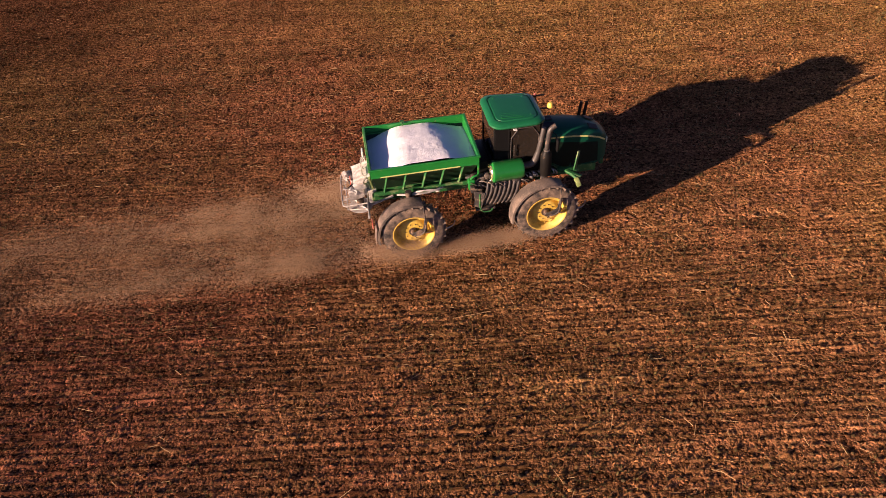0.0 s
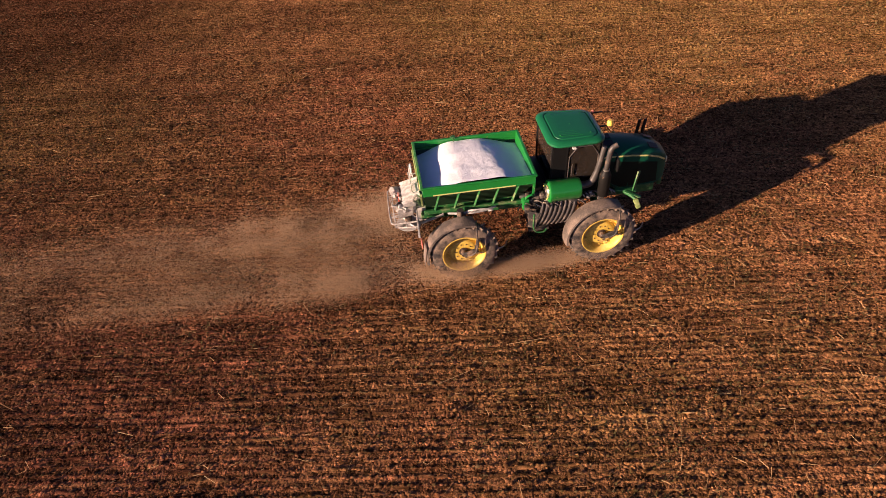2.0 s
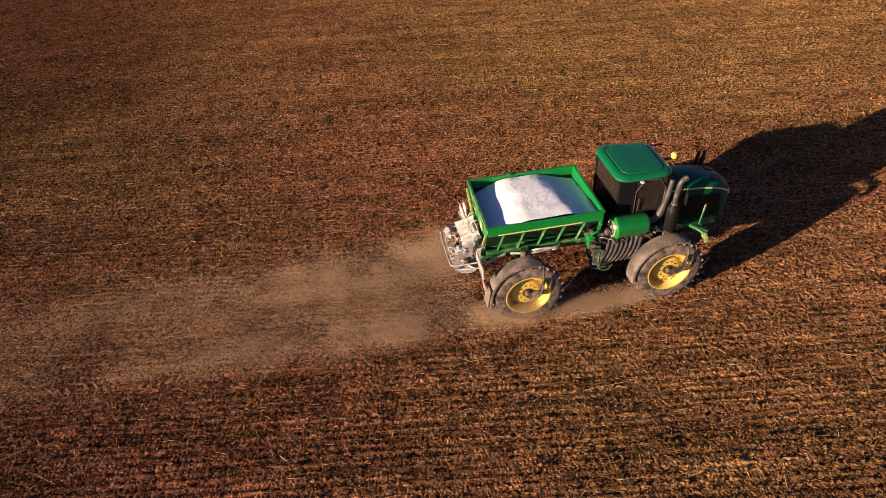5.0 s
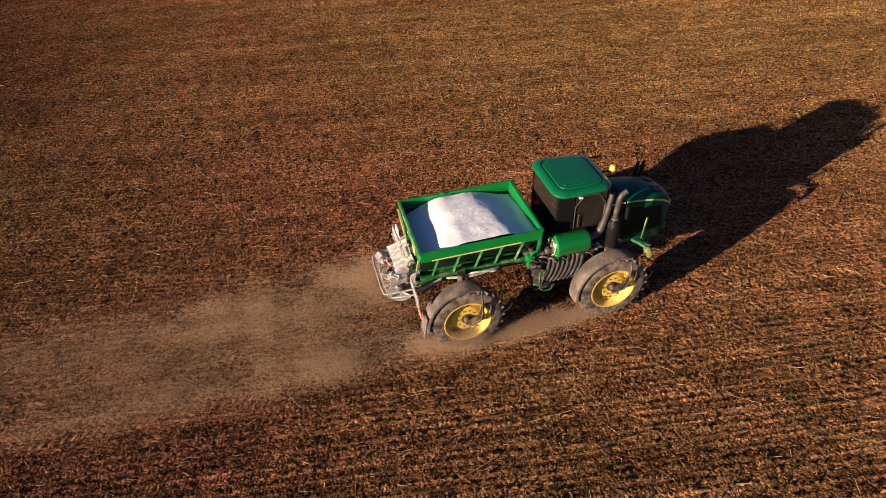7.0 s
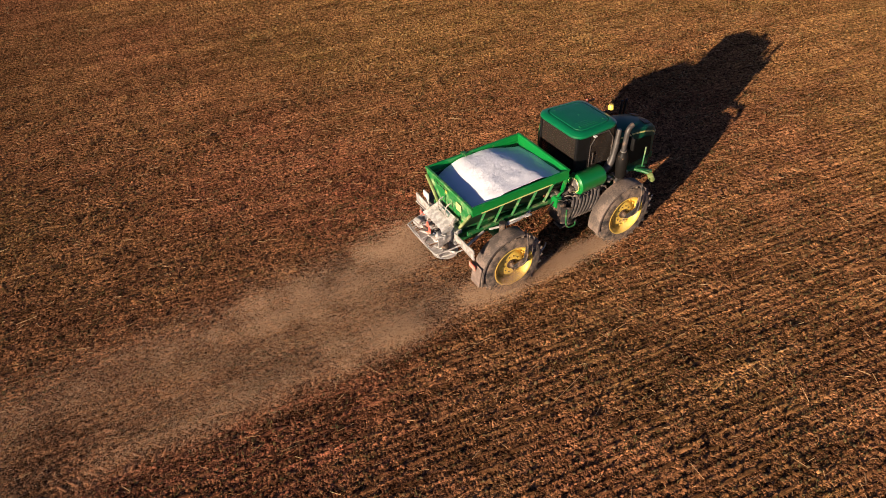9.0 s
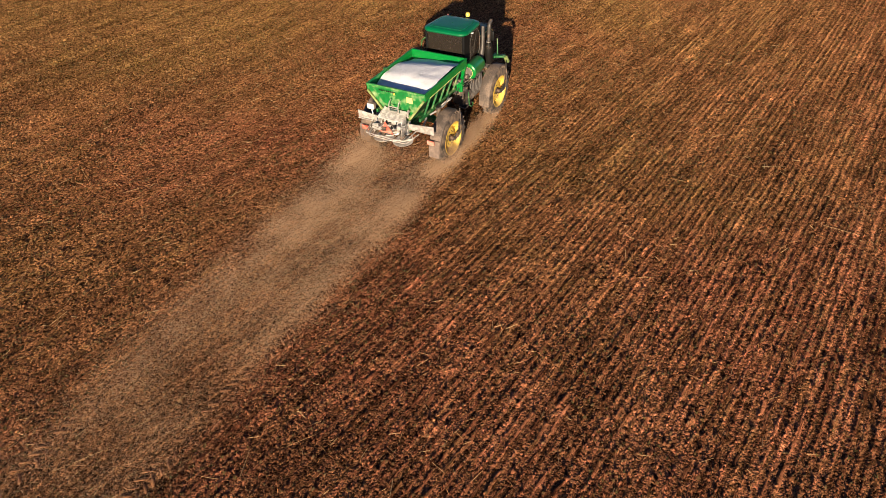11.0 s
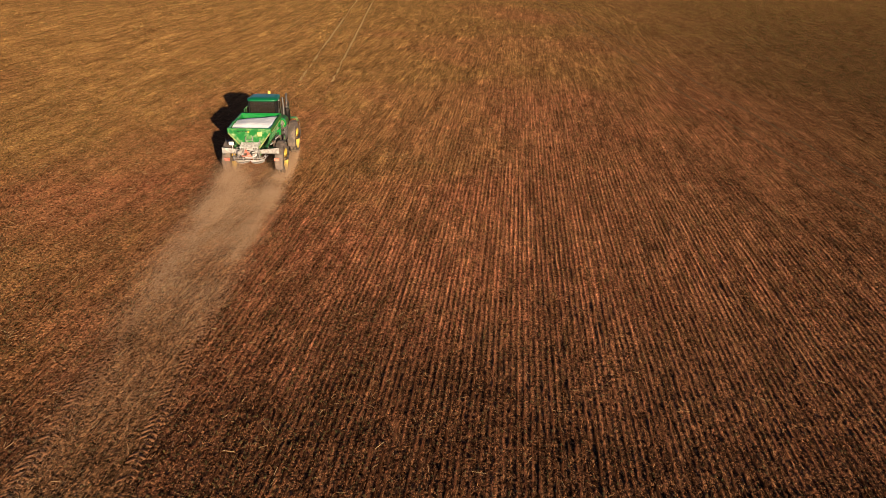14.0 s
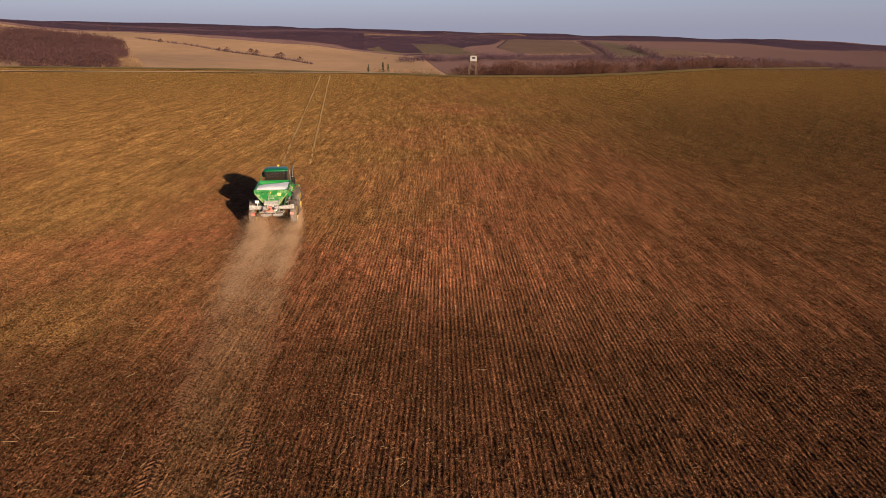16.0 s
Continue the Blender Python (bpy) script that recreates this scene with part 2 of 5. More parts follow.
def field_material():
    """Red-brown tilled soil in drill rows, with straw, weeds and larger patches."""
    m, b = matt_soil("tilled soil")
    k = soil_kit(m)
    n, ln, noise_at, band, mixed, sums = k["n"], k["ln"], k["noise_at"], k["band"], k["mixed"], k["sums"]
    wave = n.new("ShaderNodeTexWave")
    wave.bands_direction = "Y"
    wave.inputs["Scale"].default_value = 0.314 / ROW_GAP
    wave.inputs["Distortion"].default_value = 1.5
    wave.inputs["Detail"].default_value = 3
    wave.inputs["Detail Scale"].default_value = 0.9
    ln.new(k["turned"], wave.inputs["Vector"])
    near = mixed(band(noise_at(15, 5, None, 0.65), 0.47, 0.56, 0.0, 0.8), k["soil"], (0.100, 0.042, 0.018))
    near = mixed(band(noise_at(30, 4, k["drawn"]), 0.56, 0.62, 0.0, 0.7), near, (0.42, 0.20, 0.085))
    near = mixed(band(noise_at(9.0, 5, None, 0.65), 0.56, 0.64, 0.0, 0.6), near, (0.060, 0.048, 0.018))
    # shade in the furrows between ridges, painted into the soil colour
    furrow_shade = sums("MULTIPLY", band(wave.outputs["Fac"], 0.25, 0.62, 0.72, 0.0), sums("MULTIPLY", band(k["ay"], 4, -5, 0.3, 1.0), band(k["ax"], -4, -16, 0.35, 0.85)))
    furrow_shade = sums("MULTIPLY", furrow_shade, band(noise_at(1.3, 4, None, 0.6), 0.40, 0.58, 0.35, 1.0))
    near = mixed(furrow_shade, near, (0.050, 0.027, 0.014))
    bent = n.new("ShaderNodeVectorMath")
    bent.operation = "MULTIPLY_ADD"
    warp = n.new("ShaderNodeTexNoise")
    warp.inputs["Scale"].default_value = 9
    ln.new(k["spot"], warp.inputs["Vector"])
    ln.new(warp.outputs["Color"], bent.inputs[0])
    bent.inputs[1].default_value = (0.10, 0.10, 0.0)
    ln.new(k["spot"], bent.inputs[2])

    def clods(scale):
        t = n.new("ShaderNodeTexVoronoi")
        t.inputs["Scale"].default_value = scale
        ln.new(bent.outputs[0], t.inputs["Vector"])
        split = n.new("ShaderNodeSeparateColor")
        ln.new(t.outputs["Color"], split.inputs[0])
        return t.outputs["Distance"], split.outputs

    d1, c1 = clods(14)
    d2, c2 = clods(30)
    near = mixed(1.0, near, band(c1[0], 0, 1, 0.28, 1.66), "MULTIPLY")
    near = mixed(1.0, near, band(c2[0], 0, 1, 0.72, 1.28), "MULTIPLY")
    near = mixed(band(c2[1], 0.88, 0.92, 0.0, 0.6), near, (0.40, 0.185, 0.085))
    near = mixed(1.0, near, band(noise_at(0.9, 7, None, 0.85), 0.40, 0.60, 0.72, 1.28), "MULTIPLY")
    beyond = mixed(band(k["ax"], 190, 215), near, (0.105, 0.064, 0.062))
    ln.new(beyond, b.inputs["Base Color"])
    height = sums("MULTIPLY", band(wave.outputs["Fac"], 0, 1, 0, 0.020), band(k["ax"], 16, 40, 1, 0))
    for fac, tall in ((band(d1, 0.0, 0.7, 1, 0), 0.040), (band(d2, 0.0, 0.7, 1, 0), 0.020), (noise_at(40, 3, None, 0.6), 0.008)):
        height = sums("ADD", height, sums("MULTIPLY", fac, tall))
    bp = n.new("ShaderNodeBump")
    bp.inputs["Strength"].default_value, bp.inputs["Distance"].default_value = 1.0, 1.0
    ln.new(height, bp.inputs["Height"])
    ln.new(bp.outputs[0], b.inputs["Normal"])
    return m


ROW_TURN, ROW_GAP = 8.3, 0.19
GREEN = material("green paint", (0.008, 0.195, 0.030), 0.32, vary=0.15, dust=0.08, coat=0.3)
GREEN_DUSTY = material("dusty green paint", (0.016, 0.120, 0.028), 0.5, vary=0.35, dust=0.42, fine=20, dust_color=(0.32, 0.30, 0.15))
GREEN_REAR = material("dust-streaked green paint", (0.014, 0.185, 0.034), 0.45, vary=0.25, dust=0.52, scale=3.5, fine=9, dust_color=(0.36, 0.42, 0.20))
ROOF = material("cab roof plastic", (0.004, 0.135, 0.045), 0.38, vary=0.12, fine=90, coat=0.25)
HOOD_M = material("hood paint", (0.003, 0.070, 0.038), 0.40, vary=0.12, spec=0.15)
HOOD_SHADE = material("hood side shade", (0.003, 0.012, 0.007), 0.6, vary=0.2, spec=0.2)
# base colour carries the shade below the hopper rim; the thin dust is real
GREEN_SHADED = material("dusty green sheet darkened for shade", (0.005, 0.034, 0.012), 0.5, vary=0.3, dust=0.15, fine=30, dust_color=(0.30, 0.28, 0.14))
YELLOW = material("yellow paint", (0.66, 0.45, 0.075), 0.45, vary=0.3, dust=0.36, scale=4, fine=22, dust_color=(0.60, 0.44, 0.20))
CREAM = material("pale yellow stripe", (0.62, 0.58, 0.20), 0.4)
BLACK = material("black plastic", (0.008, 0.008, 0.008), 0.5, vary=0.3, spec=0.2)
GRIME = material("grimy engine parts", (0.035, 0.032, 0.030), 0.6, vary=0.5, dust=0.45, fine=40)
FIN = material("dusty ribbed cover", (0.055, 0.047, 0.042), 0.5, vary=0.5, dust=0.32, fine=30, dust_color=(0.22, 0.165, 0.13))
HUB_M = material("oily hub", (0.045, 0.028, 0.018), 0.55, vary=0.4, dust=0.2, fine=30)
WORN = material("worn hoses and clamps", (0.11, 0.09, 0.075), 0.5, vary=0.5, dust=0.5, fine=40, dust_color=(0.34, 0.26, 0.19))
DUCT = material("dark weathered metal", (0.010, 0.009, 0.008), 0.5, vary=0.4, dust=0.04, spec=0.15)
RIM_DUSTY = material("dust-worn green rim", (0.035, 0.22, 0.045), 0.5, vary=0.3, dust=0.42, fine=8, dust_color=(0.42, 0.44, 0.20))
GREEN_PALE = material("dusty pale green", (0.20, 0.26, 0.08), 0.6, vary=0.3, dust=0.4, dust_color=(0.5, 0.45, 0.25))
FLAP = material("dusty rubber flap", (0.17, 0.125, 0.10), 0.9, vary=0.2, dust=0.5, dust_color=(0.30, 0.22, 0.17))
RUBBER = material("tyre rubber", (0.030, 0.027, 0.025), 0.85, vary=0.3, bump=0.3, dust=0.85, dust_color=(0.28, 0.20, 0.14))
FENDER_M = material("dusty grey fender", (0.095, 0.074, 0.060), 0.75, vary=0.35, scale=2.5, fine=24, dust=0.6, dust_color=(0.30, 0.22, 0.165))
STEEL = material("fertilizer-dusted steel", (0.38, 0.36, 0.34), 0.6, metal=0.1, vary=0.4, dust=0.62, fine=25, dust_color=(0.60, 0.55, 0.50))
DUSTED = material("steel pale with fertilizer", (0.33, 0.30, 0.27), 0.7, vary=0.4, dust=0.55, fine=14, dust_color=(0.62, 0.57, 0.52))
CHALKY = material("plate white with fertilizer", (0.50, 0.46, 0.42), 0.8, vary=0.3, dust=0.6, fine=12, dust_color=(0.78, 0.74, 0.70))
PIPE = material("heat-greyed pipe", (0.075, 0.068, 0.062), 0.5, metal=0.4, vary=0.3, dust=0.3)
CHROME = material("worn bright steel", (0.45, 0.42, 0.38), 0.35, metal=0.8, vary=0.2, dust=0.3)
GLASS = glass_material()
INSIDE = material("dark cab trim", (0.020, 0.019, 0.018), 0.8, vary=0.2, spec=0.2)
AMBER = material("yellow beacon lens", (0.85, 0.62, 0.10), 0.25, vary=0.1)
RED = material("red reflective plate", (0.62, 0.10, 0.06), 0.45, vary=0.15, dust=0.6, dust_color=(0.6, 0.4, 0.3))
WHITE = material("white plastic", (0.75, 0.74, 0.70), 0.5, vary=0.1, dust=0.2)
LENS = material("lamp lens", (0.72, 0.70, 0.45), 0.2, vary=0.1)
SALT = material("white granules", (0.93, 0.93, 0.93), 0.9, vary=0.05, scale=3, fine=140, bump=0.35)
SOIL = field_material()
TRACK = material("pressed soil", (0.23, 0.105, 0.048), 0.95, vary=0.25, scale=2, fine=18, bump=0.4, spec=0.1)
PALE_TRACK = material("pale worn track", (0.50, 0.33, 0.125), 0.95, vary=0.3, scale=1.5, fine=12, bump=0.4, spec=0.1)
OLD_TRACK = material("old worn track", (0.105, 0.062, 0.024), 0.95, vary=0.3, scale=1.5, fine=12, bump=0.4, spec=0.1)
CLOD = clod_material()
RIDGE = ridge_material()
STRAW = piece_material("dry straw", (0.24, 0.12, 0.05), (0.56, 0.38, 0.19))
STUBBLE = piece_material("standing stubble", (0.20, 0.085, 0.034), (0.50, 0.25, 0.10), 0.85, 0.25)
WEED = piece_material("weeds", (0.030, 0.032, 0.012), (0.17, 0.115, 0.036), 0.8, 0.1)
DUST = dust_material()


# ---- mesh helpers ----
def part(name, bm, mat, parent=None, label="", smooth=False, place=None):
    me = bpy.data.meshes.new(name)
    bm.to_mesh(me)
    bm.free()
    me.materials.append(mat)
    if smooth:
        me.polygons.foreach_set("use_smooth", [True] * len(me.polygons))
        me.set_sharp_from_angle(angle=radians(38))
    ob = new(name, me)
    ob.parent = parent
    if place is not None:
        ob.matrix_basis = place
    return tagged(ob, label)


def box(bm, lo, hi, bevel=0.01, m=None):
    """A box between two corners, its edges rounded."""
    b = bmesh.new()
    bmesh.ops.create_cube(b, size=1)
    lo, hi = Vector(lo), Vector(hi)
    for v in b.verts:
        v.co = Vector(((v.co.x + 0.5) * (hi.x - lo.x) + lo.x, (v.co.y + 0.5) * (hi.y - lo.y) + lo.y, (v.co.z + 0.5) * (hi.z - lo.z) + lo.z))
    if bevel:
        bmesh.ops.bevel(b, geom=b.edges[:], offset=bevel, segments=2, affect="EDGES", profile=0.5)
    join(bm, b, m)
    return bm


def join(bm, other, m=None):
    if m is not None:
        other.transform(m)
    tmp = bpy.data.meshes.new("tmp")
    other.to_mesh(tmp)
    other.free()
    bm.from_mesh(tmp)
    bpy.data.meshes.remove(tmp)


def bar(bm, a, b, w, h, bevel=0.006):
    """A bevelled bar from a to b, w wide and h high."""
    a, b = Vector(a), Vector(b)
    d = b - a
    q = d.to_track_quat("X", "Z").to_matrix().to_4x4()
    return box(bm, (0, -w / 2, -h / 2), (d.length, w / 2, h / 2), bevel, Matrix.Translation(a) @ q)


def tube(bm, pts, r, seg=8, rounds=2):
    """A round tube along points, its corners eased."""
    pts = [Vector(p) for p in pts]
    for _ in range(rounds):
        if len(pts) < 3:
            break
        out = [pts[0]]
        for a, b in zip(pts, pts[1:]):
            out += [a.lerp(b, 0.25), a.lerp(b, 0.75)]
        pts = out + [pts[-1]]
    rings, up = [], None
    for i, p in enumerate(pts):
        d = (pts[min(i + 1, len(pts) - 1)] - pts[max(i - 1, 0)]).normalized()
        if up is None:
            up = d.orthogonal().normalized()
        up = (up - d * up.dot(d)).normalized()
        side = d.cross(up)
        rr = r[i * (len(r) - 1) // max(1, len(pts) - 1)] if isinstance(r, (list, tuple)) else r
        rings.append([bm.verts.new(p + rr * (math.cos(k * math.tau / seg) * up + math.sin(k * math.tau / seg) * side)) for k in range(seg)])
    for a, b in zip(rings, rings[1:]):
        for k in range(seg):
            bm.faces.new((a[k], a[(k + 1) % seg], b[(k + 1) % seg], b[k]))
    bm.faces.new(rings[0][::-1])
    bm.faces.new(rings[-1])
    return bm


def spin(bm, profile, seg=40, axis="y", centre=(0, 0, 0)):
    """A solid of revolution: profile of (radius, place along the axis)."""
    c, rings = Vector(centre), []
    for r, a in profile:
        ring = []
        for k in range(seg if r > 1e-6 else 1):
            u, w = r * math.cos(k * math.tau / seg), r * math.sin(k * math.tau / seg)
            ring.append(bm.verts.new(c + Vector({"y": (u, a, w), "z": (u, -w, a), "x": (a, u, w)}[axis])))
        rings.append(ring)
    for a, b in zip(rings, rings[1:]):
        for k in range(seg):
            q = [a[k % len(a)], a[(k + 1) % len(a)], b[(k + 1) % len(b)], b[k % len(b)]]
            q = [v for i, v in enumerate(q) if v not in q[:i]]
            if len(q) > 2:
                bm.faces.new(q)
    bmesh.ops.recalc_face_normals(bm, faces=bm.faces[:])
    return bm


def loft(bm, rings, caps=True):
    """Faces between closed rings of equal length."""
    made = [[bm.verts.new(p) for p in ring] for ring in rings]
    k = len(made[0])
    for a, b in zip(made, made[1:]):
        for i in range(k):
            bm.faces.new((a[i], a[(i + 1) % k], b[(i + 1) % k], b[i]))
    if caps:
        bm.faces.new(made[0][::-1])
        bm.faces.new(made[-1])
    bmesh.ops.recalc_face_normals(bm, faces=bm.faces[:])
    return bm


def sheet(bm, corners, thick):
    """A plate of even thickness over four corners."""
    a = [Vector(c) for c in corners]
    nrm = (a[1] - a[0]).cross(a[3] - a[0]).normalized() * thick
    lo, hi = [bm.verts.new(p) for p in a], [bm.verts.new(p + nrm) for p in a]
    bm.faces.new(lo[::-1])
    bm.faces.new(hi)
    k = len(a)
    for i in range(k):
        bm.faces.new((lo[i], lo[(i + 1) % k], hi[(i + 1) % k], hi[i]))
    bmesh.ops.recalc_face_normals(bm, faces=bm.faces[:])
    return bm


def raw_mesh(name, verts, faces, mat, kind="stuff", label="", category=""):
    """One mesh from arrays; faces all of one length."""
    me = bpy.data.meshes.new(name)
    verts, faces = np.asarray(verts, np.float32), np.asarray(faces, np.int32)
    k = faces.shape[1]
    me.vertices.add(len(verts))
    me.vertices.foreach_set("co", verts.ravel())
    me.loops.add(faces.size)
    me.loops.foreach_set("vertex_index", faces.ravel())
    me.polygons.add(len(faces))
    me.polygons.foreach_set("loop_start", np.arange(0, faces.size, k, dtype=np.int32))
    me.update(calc_edges=True)
    me.materials.append(mat)
    return tagged(new(name, me), label, category, "", kind)


# ---- terrain ----
GRID = np.random.RandomState(7).rand(256, 256)


def lattice(x, y):
    """Smooth value noise, 0 to 1."""
    xi, yi = np.floor(x).astype(int), np.floor(y).astype(int)
    fx, fy = x - xi, y - yi
    fx, fy = fx * fx * (3 - 2 * fx), fy * fy * (3 - 2 * fy)
    g = lambda i, j: GRID[i % 256, j % 256]
    return (g(xi, yi) * (1 - fx) + g(xi + 1, yi) * fx) * (1 - fy) + (g(xi, yi + 1) * (1 - fx) + g(xi + 1, yi + 1) * fx) * fy


def step(v, a, b):
    t = np.clip((v - a) / (b - a), 0, 1)
    return t * t * (3 - 2 * t)


TRACK_Y = 1.28


def field_edge(y):
    """How far ahead the field ends; scrub cuts into it beside the tower."""
    return np.interp(y, (-260, -140, -95, -70, -40, -14, 35, 107, 260), (196, 185, 160, 149, 149, 165, 188, 205, 215)) + 2 * lattice(np.asarray(y) / 9 + 3.3, np.asarray(y) * 0.0 + 1.7)


def terrain(x, y):
    """Level field, a valley behind its far edge, and slopes that climb to far ridges, higher to the left."""
    x, y = np.asarray(x, float), np.asarray(y, float)
    edge = field_edge(y)
    dip = -16 * step(x, edge, edge + 70)
    side = y / np.maximum(x, 60)
    rise = step(x, 330, 1000) * (24 + 26 * side) + step(x, 900, 2200) * (2 + np.where(side > 0, 14, 30) * side)
    roll = (lattice(x / 210 + 5, y / 170 + 9) - 0.5) * 16 * step(x, 260, 500)
    return dip + rise + roll


def relief(x, y):
    """Clods and the flattened wheel tracks."""
    big = (lattice(x * 2.3, y * 2.9) - 0.5) * 0.02
    rough = 0.6 + 0.8 * lattice(x * 0.9 + 20, y * 0.8)
    lump = np.clip(lattice(x * 3.7 + 9, y * 4.3) - 0.5, 0, 1) * 0.03 + np.clip(lattice(x * 10 + 5, y * 11) - 0.4, 0, 1) * 0.070
    h = big + lump * rough
    flat = step(np.abs(np.abs(y) - TRACK_Y), 0.30, 0.20) * (1 - 0.55 * step(x, 1, 6)) * step(x, 26, 16)
    return (h - 0.01) * (1 - flat) - 0.012 * flat


def spaced(lo, hi, fine, far_lo, far_hi, grow):
    mid = list(np.arange(lo, hi + 1e-6, fine))
    for sgn, far, store in ((1, far_hi, mid), (-1, far_lo, [])):
        at, d = (hi, fine) if sgn > 0 else (lo, fine)
        extra = []
        while (at < far) if sgn > 0 else (at > far):
            d = min(d * grow, 60)
            at += sgn * d
            extra.append(at)
        mid = mid + extra if sgn > 0 else extra[::-1] + mid
    return np.array(mid)


gx = spaced(-29, 12, 0.17, -900, 3600, 1.075)
gy = spaced(-18, 8, 0.092, -2600, 2600, 1.08)
X, Y = np.meshgrid(gx, gy, indexing="ij")
calm = step(X, 26, 12) * step(np.abs(Y + 4), 40, 20)
rough = np.random.RandomState(17).rand(*X.shape) - 0.5
Z = terrain(X, Y) + relief(X, Y) * calm + rough * 0.05 * (1 - calm) * step(X, 140, 100)
nx, ny = X.shape
idx = np.arange(nx * ny).reshape(nx, ny)
quads = np.stack([idx[:-1, :-1], idx[1:, :-1], idx[1:, 1:], idx[:-1, 1:]], -1).reshape(-1, 4)
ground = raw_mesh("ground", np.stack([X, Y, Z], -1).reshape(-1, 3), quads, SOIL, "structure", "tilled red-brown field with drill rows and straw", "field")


# ---- loose matter on the field ----
def scatter(count, rng, lo, hi):
    """Even over the near ground, thinning out into the distance."""
    far = rng.rand(count) < 0.45
    d = 14 + 75 * rng.rand(count) ** 1.3
    a = rng.normal(0, 1.1, count)
    x = np.where(far, -12 + d * np.cos(a), rng.uniform(lo[0], hi[0], count) + rng.normal(0, 3, count))
    y = np.where(far, -6 + d * np.sin(a), rng.normal(0.5 * (lo[1] + hi[1]), 0.32 * (hi[1] - lo[1]), count))
    ok = ~((np.abs(np.abs(y) - TRACK_Y) < 0.25) & (x < 16))
    x, y = np.where(ok, x, x + 45), np.where(ok, y, y + 6)
    calm = step(x, 26, 12) * step(np.abs(y + 4), 40, 20)
    return x, y, terrain(x, y) + relief(x, y) * calm


def straw_pieces(count, lo, hi, seed, length=(0.05, 0.26), thick=(0.003, 0.0065)):
    rng = np.random.RandomState(seed)
    x, y, z = scatter(count, rng, lo, hi)
    along = rng.normal(0, 0.9, count) * np.where(rng.rand(count) < 0.4, 3, 1)
    ln = rng.uniform(*length, count) * np.where(rng.rand(count) < 0.04, 2.6, 1)
    w = rng.uniform(*thick, count)
    tip = rng.normal(0.05, 0.12, count)
    d = np.stack([np.cos(along), np.sin(along), tip], -1) * ln[:, None] / 2
    sd = np.stack([-np.sin(along), np.cos(along), 0 * along], -1) * w[:, None]
    c = np.stack([x, y, z + 0.012 + np.abs(d[:, 2])], -1)
    up = np.array([0, 0, 1.0]) * w[:, None] * 1.6
    v = np.stack([c - d - sd, c - d + sd, c - d + up, c + d - sd, c + d + sd, c + d + up], 1).reshape(-1, 3)
    f = np.array([[0, 1, 4], [0, 4, 3], [1, 2, 5], [1, 5, 4], [2, 0, 3], [2, 3, 5]])
    return v, (np.arange(count)[:, None, None] * 6 + f).reshape(-1, 3)


def clod_pieces(seed):
    """Clods all over the field, loosely in rows; farther from the flown strip they are larger and sparser."""
    rng = np.random.RandomState(seed)
    cx, cy = np.meshgrid(np.arange(-46, 182, 2.0), np.arange(-120, 120, 2.0), indexing="ij")
    cx, cy = cx.ravel(), cy.ravel()
    mx, my = cx + 1, cy + 1
    along_strip = np.clip(mx, -38, -2)
    d = np.maximum(np.hypot(mx - along_strip, my + 7 + 4 * (along_strip + 38) / 36), 12)
    bearing = np.degrees(np.arctan2(my + 5, mx + 48))
    seen = (np.abs(bearing + 8) < 40) | (np.hypot(mx + 2, my - 5) < 44)
    size = 0.030 * (d / 12) ** 0.55
    count = rng.poisson(np.where(seen & (mx < field_edge(my) - 8), 4 * 0.076 / size ** 2 * (12 / d) ** 0.8 * step(d, 120, 60), 0))
    k = int(count.sum())
    x = np.repeat(cx, count) + rng.rand(k) * 2
    y = np.repeat(cy, count) + rng.rand(k) * 2
    r = np.repeat(size, count) * rng.uniform(0.55, 1.5, k)
    far = np.repeat(d, count)
    c, sn = math.cos(radians(ROW_TURN)), math.sin(radians(ROW_TURN))
    v = sn * x + c * y
    y = y + ((np.floor(v / ROW_GAP) + 0.5) * ROW_GAP - v) / c * (0.25 + 0.62 * step(-y, 0, 6)) * (0.55 + 0.45 * step(lattice(x * 0.35 + 8, y * 0.8), 0.2, 0.5)) * step(far, 95, 55)
    pressed = ((np.abs(y - 1.53) < 0.16) & (x >= 16)) | ((np.abs(y + 1.15) < 0.16) & (x >= 16)) | ((np.abs(np.abs(y) - TRACK_Y) < 0.26) & (x < 16)) | ((np.abs(y) < 1.1) & (x < -1) & (rng.rand(k) < 0.45))
    x, y, r, far = x[~pressed], y[~pressed], r[~pressed], far[~pressed]
    k = len(x)
    calm = step(x, 26, 12) * step(np.abs(y + 4), 40, 20)
    z = terrain(x, y) + relief(x, y) * calm
    base = np.array([[1, 0, -0.4], [0, 1, -0.4], [-1, 0, -0.4], [0, -1, -0.4], [0, 0, 0.78]])
    p = base[None] * rng.uniform(0.6, 1.3, (k, 5, 1)) + rng.normal(0, 0.22, (k, 5, 3))
    a = rng.uniform(0, math.tau, k)[:, None]
    px, py = p[..., 0] * np.cos(a) - p[..., 1] * np.sin(a), p[..., 0] * np.sin(a) + p[..., 1] * np.cos(a)
    rowed = step(-y, 0, 6)
    px = px * (1 + 0.5 * rowed + 0.8 * step(far, 25, 80))[:, None]
    py = py * (1 - 0.45 * rowed * step(far, 13, 35))[:, None]
    p = np.stack([px, py, p[..., 2]], -1) * r[:, None, None] + np.stack([x, y, z + r * 0.15], -1)[:, None]
    f = np.array([[0, 1, 4], [1, 2, 4], [2, 3, 4], [3, 0, 4]])
    return p.reshape(-1, 3), (np.arange(k)[:, None, None] * 5 + f).reshape(-1, 3)


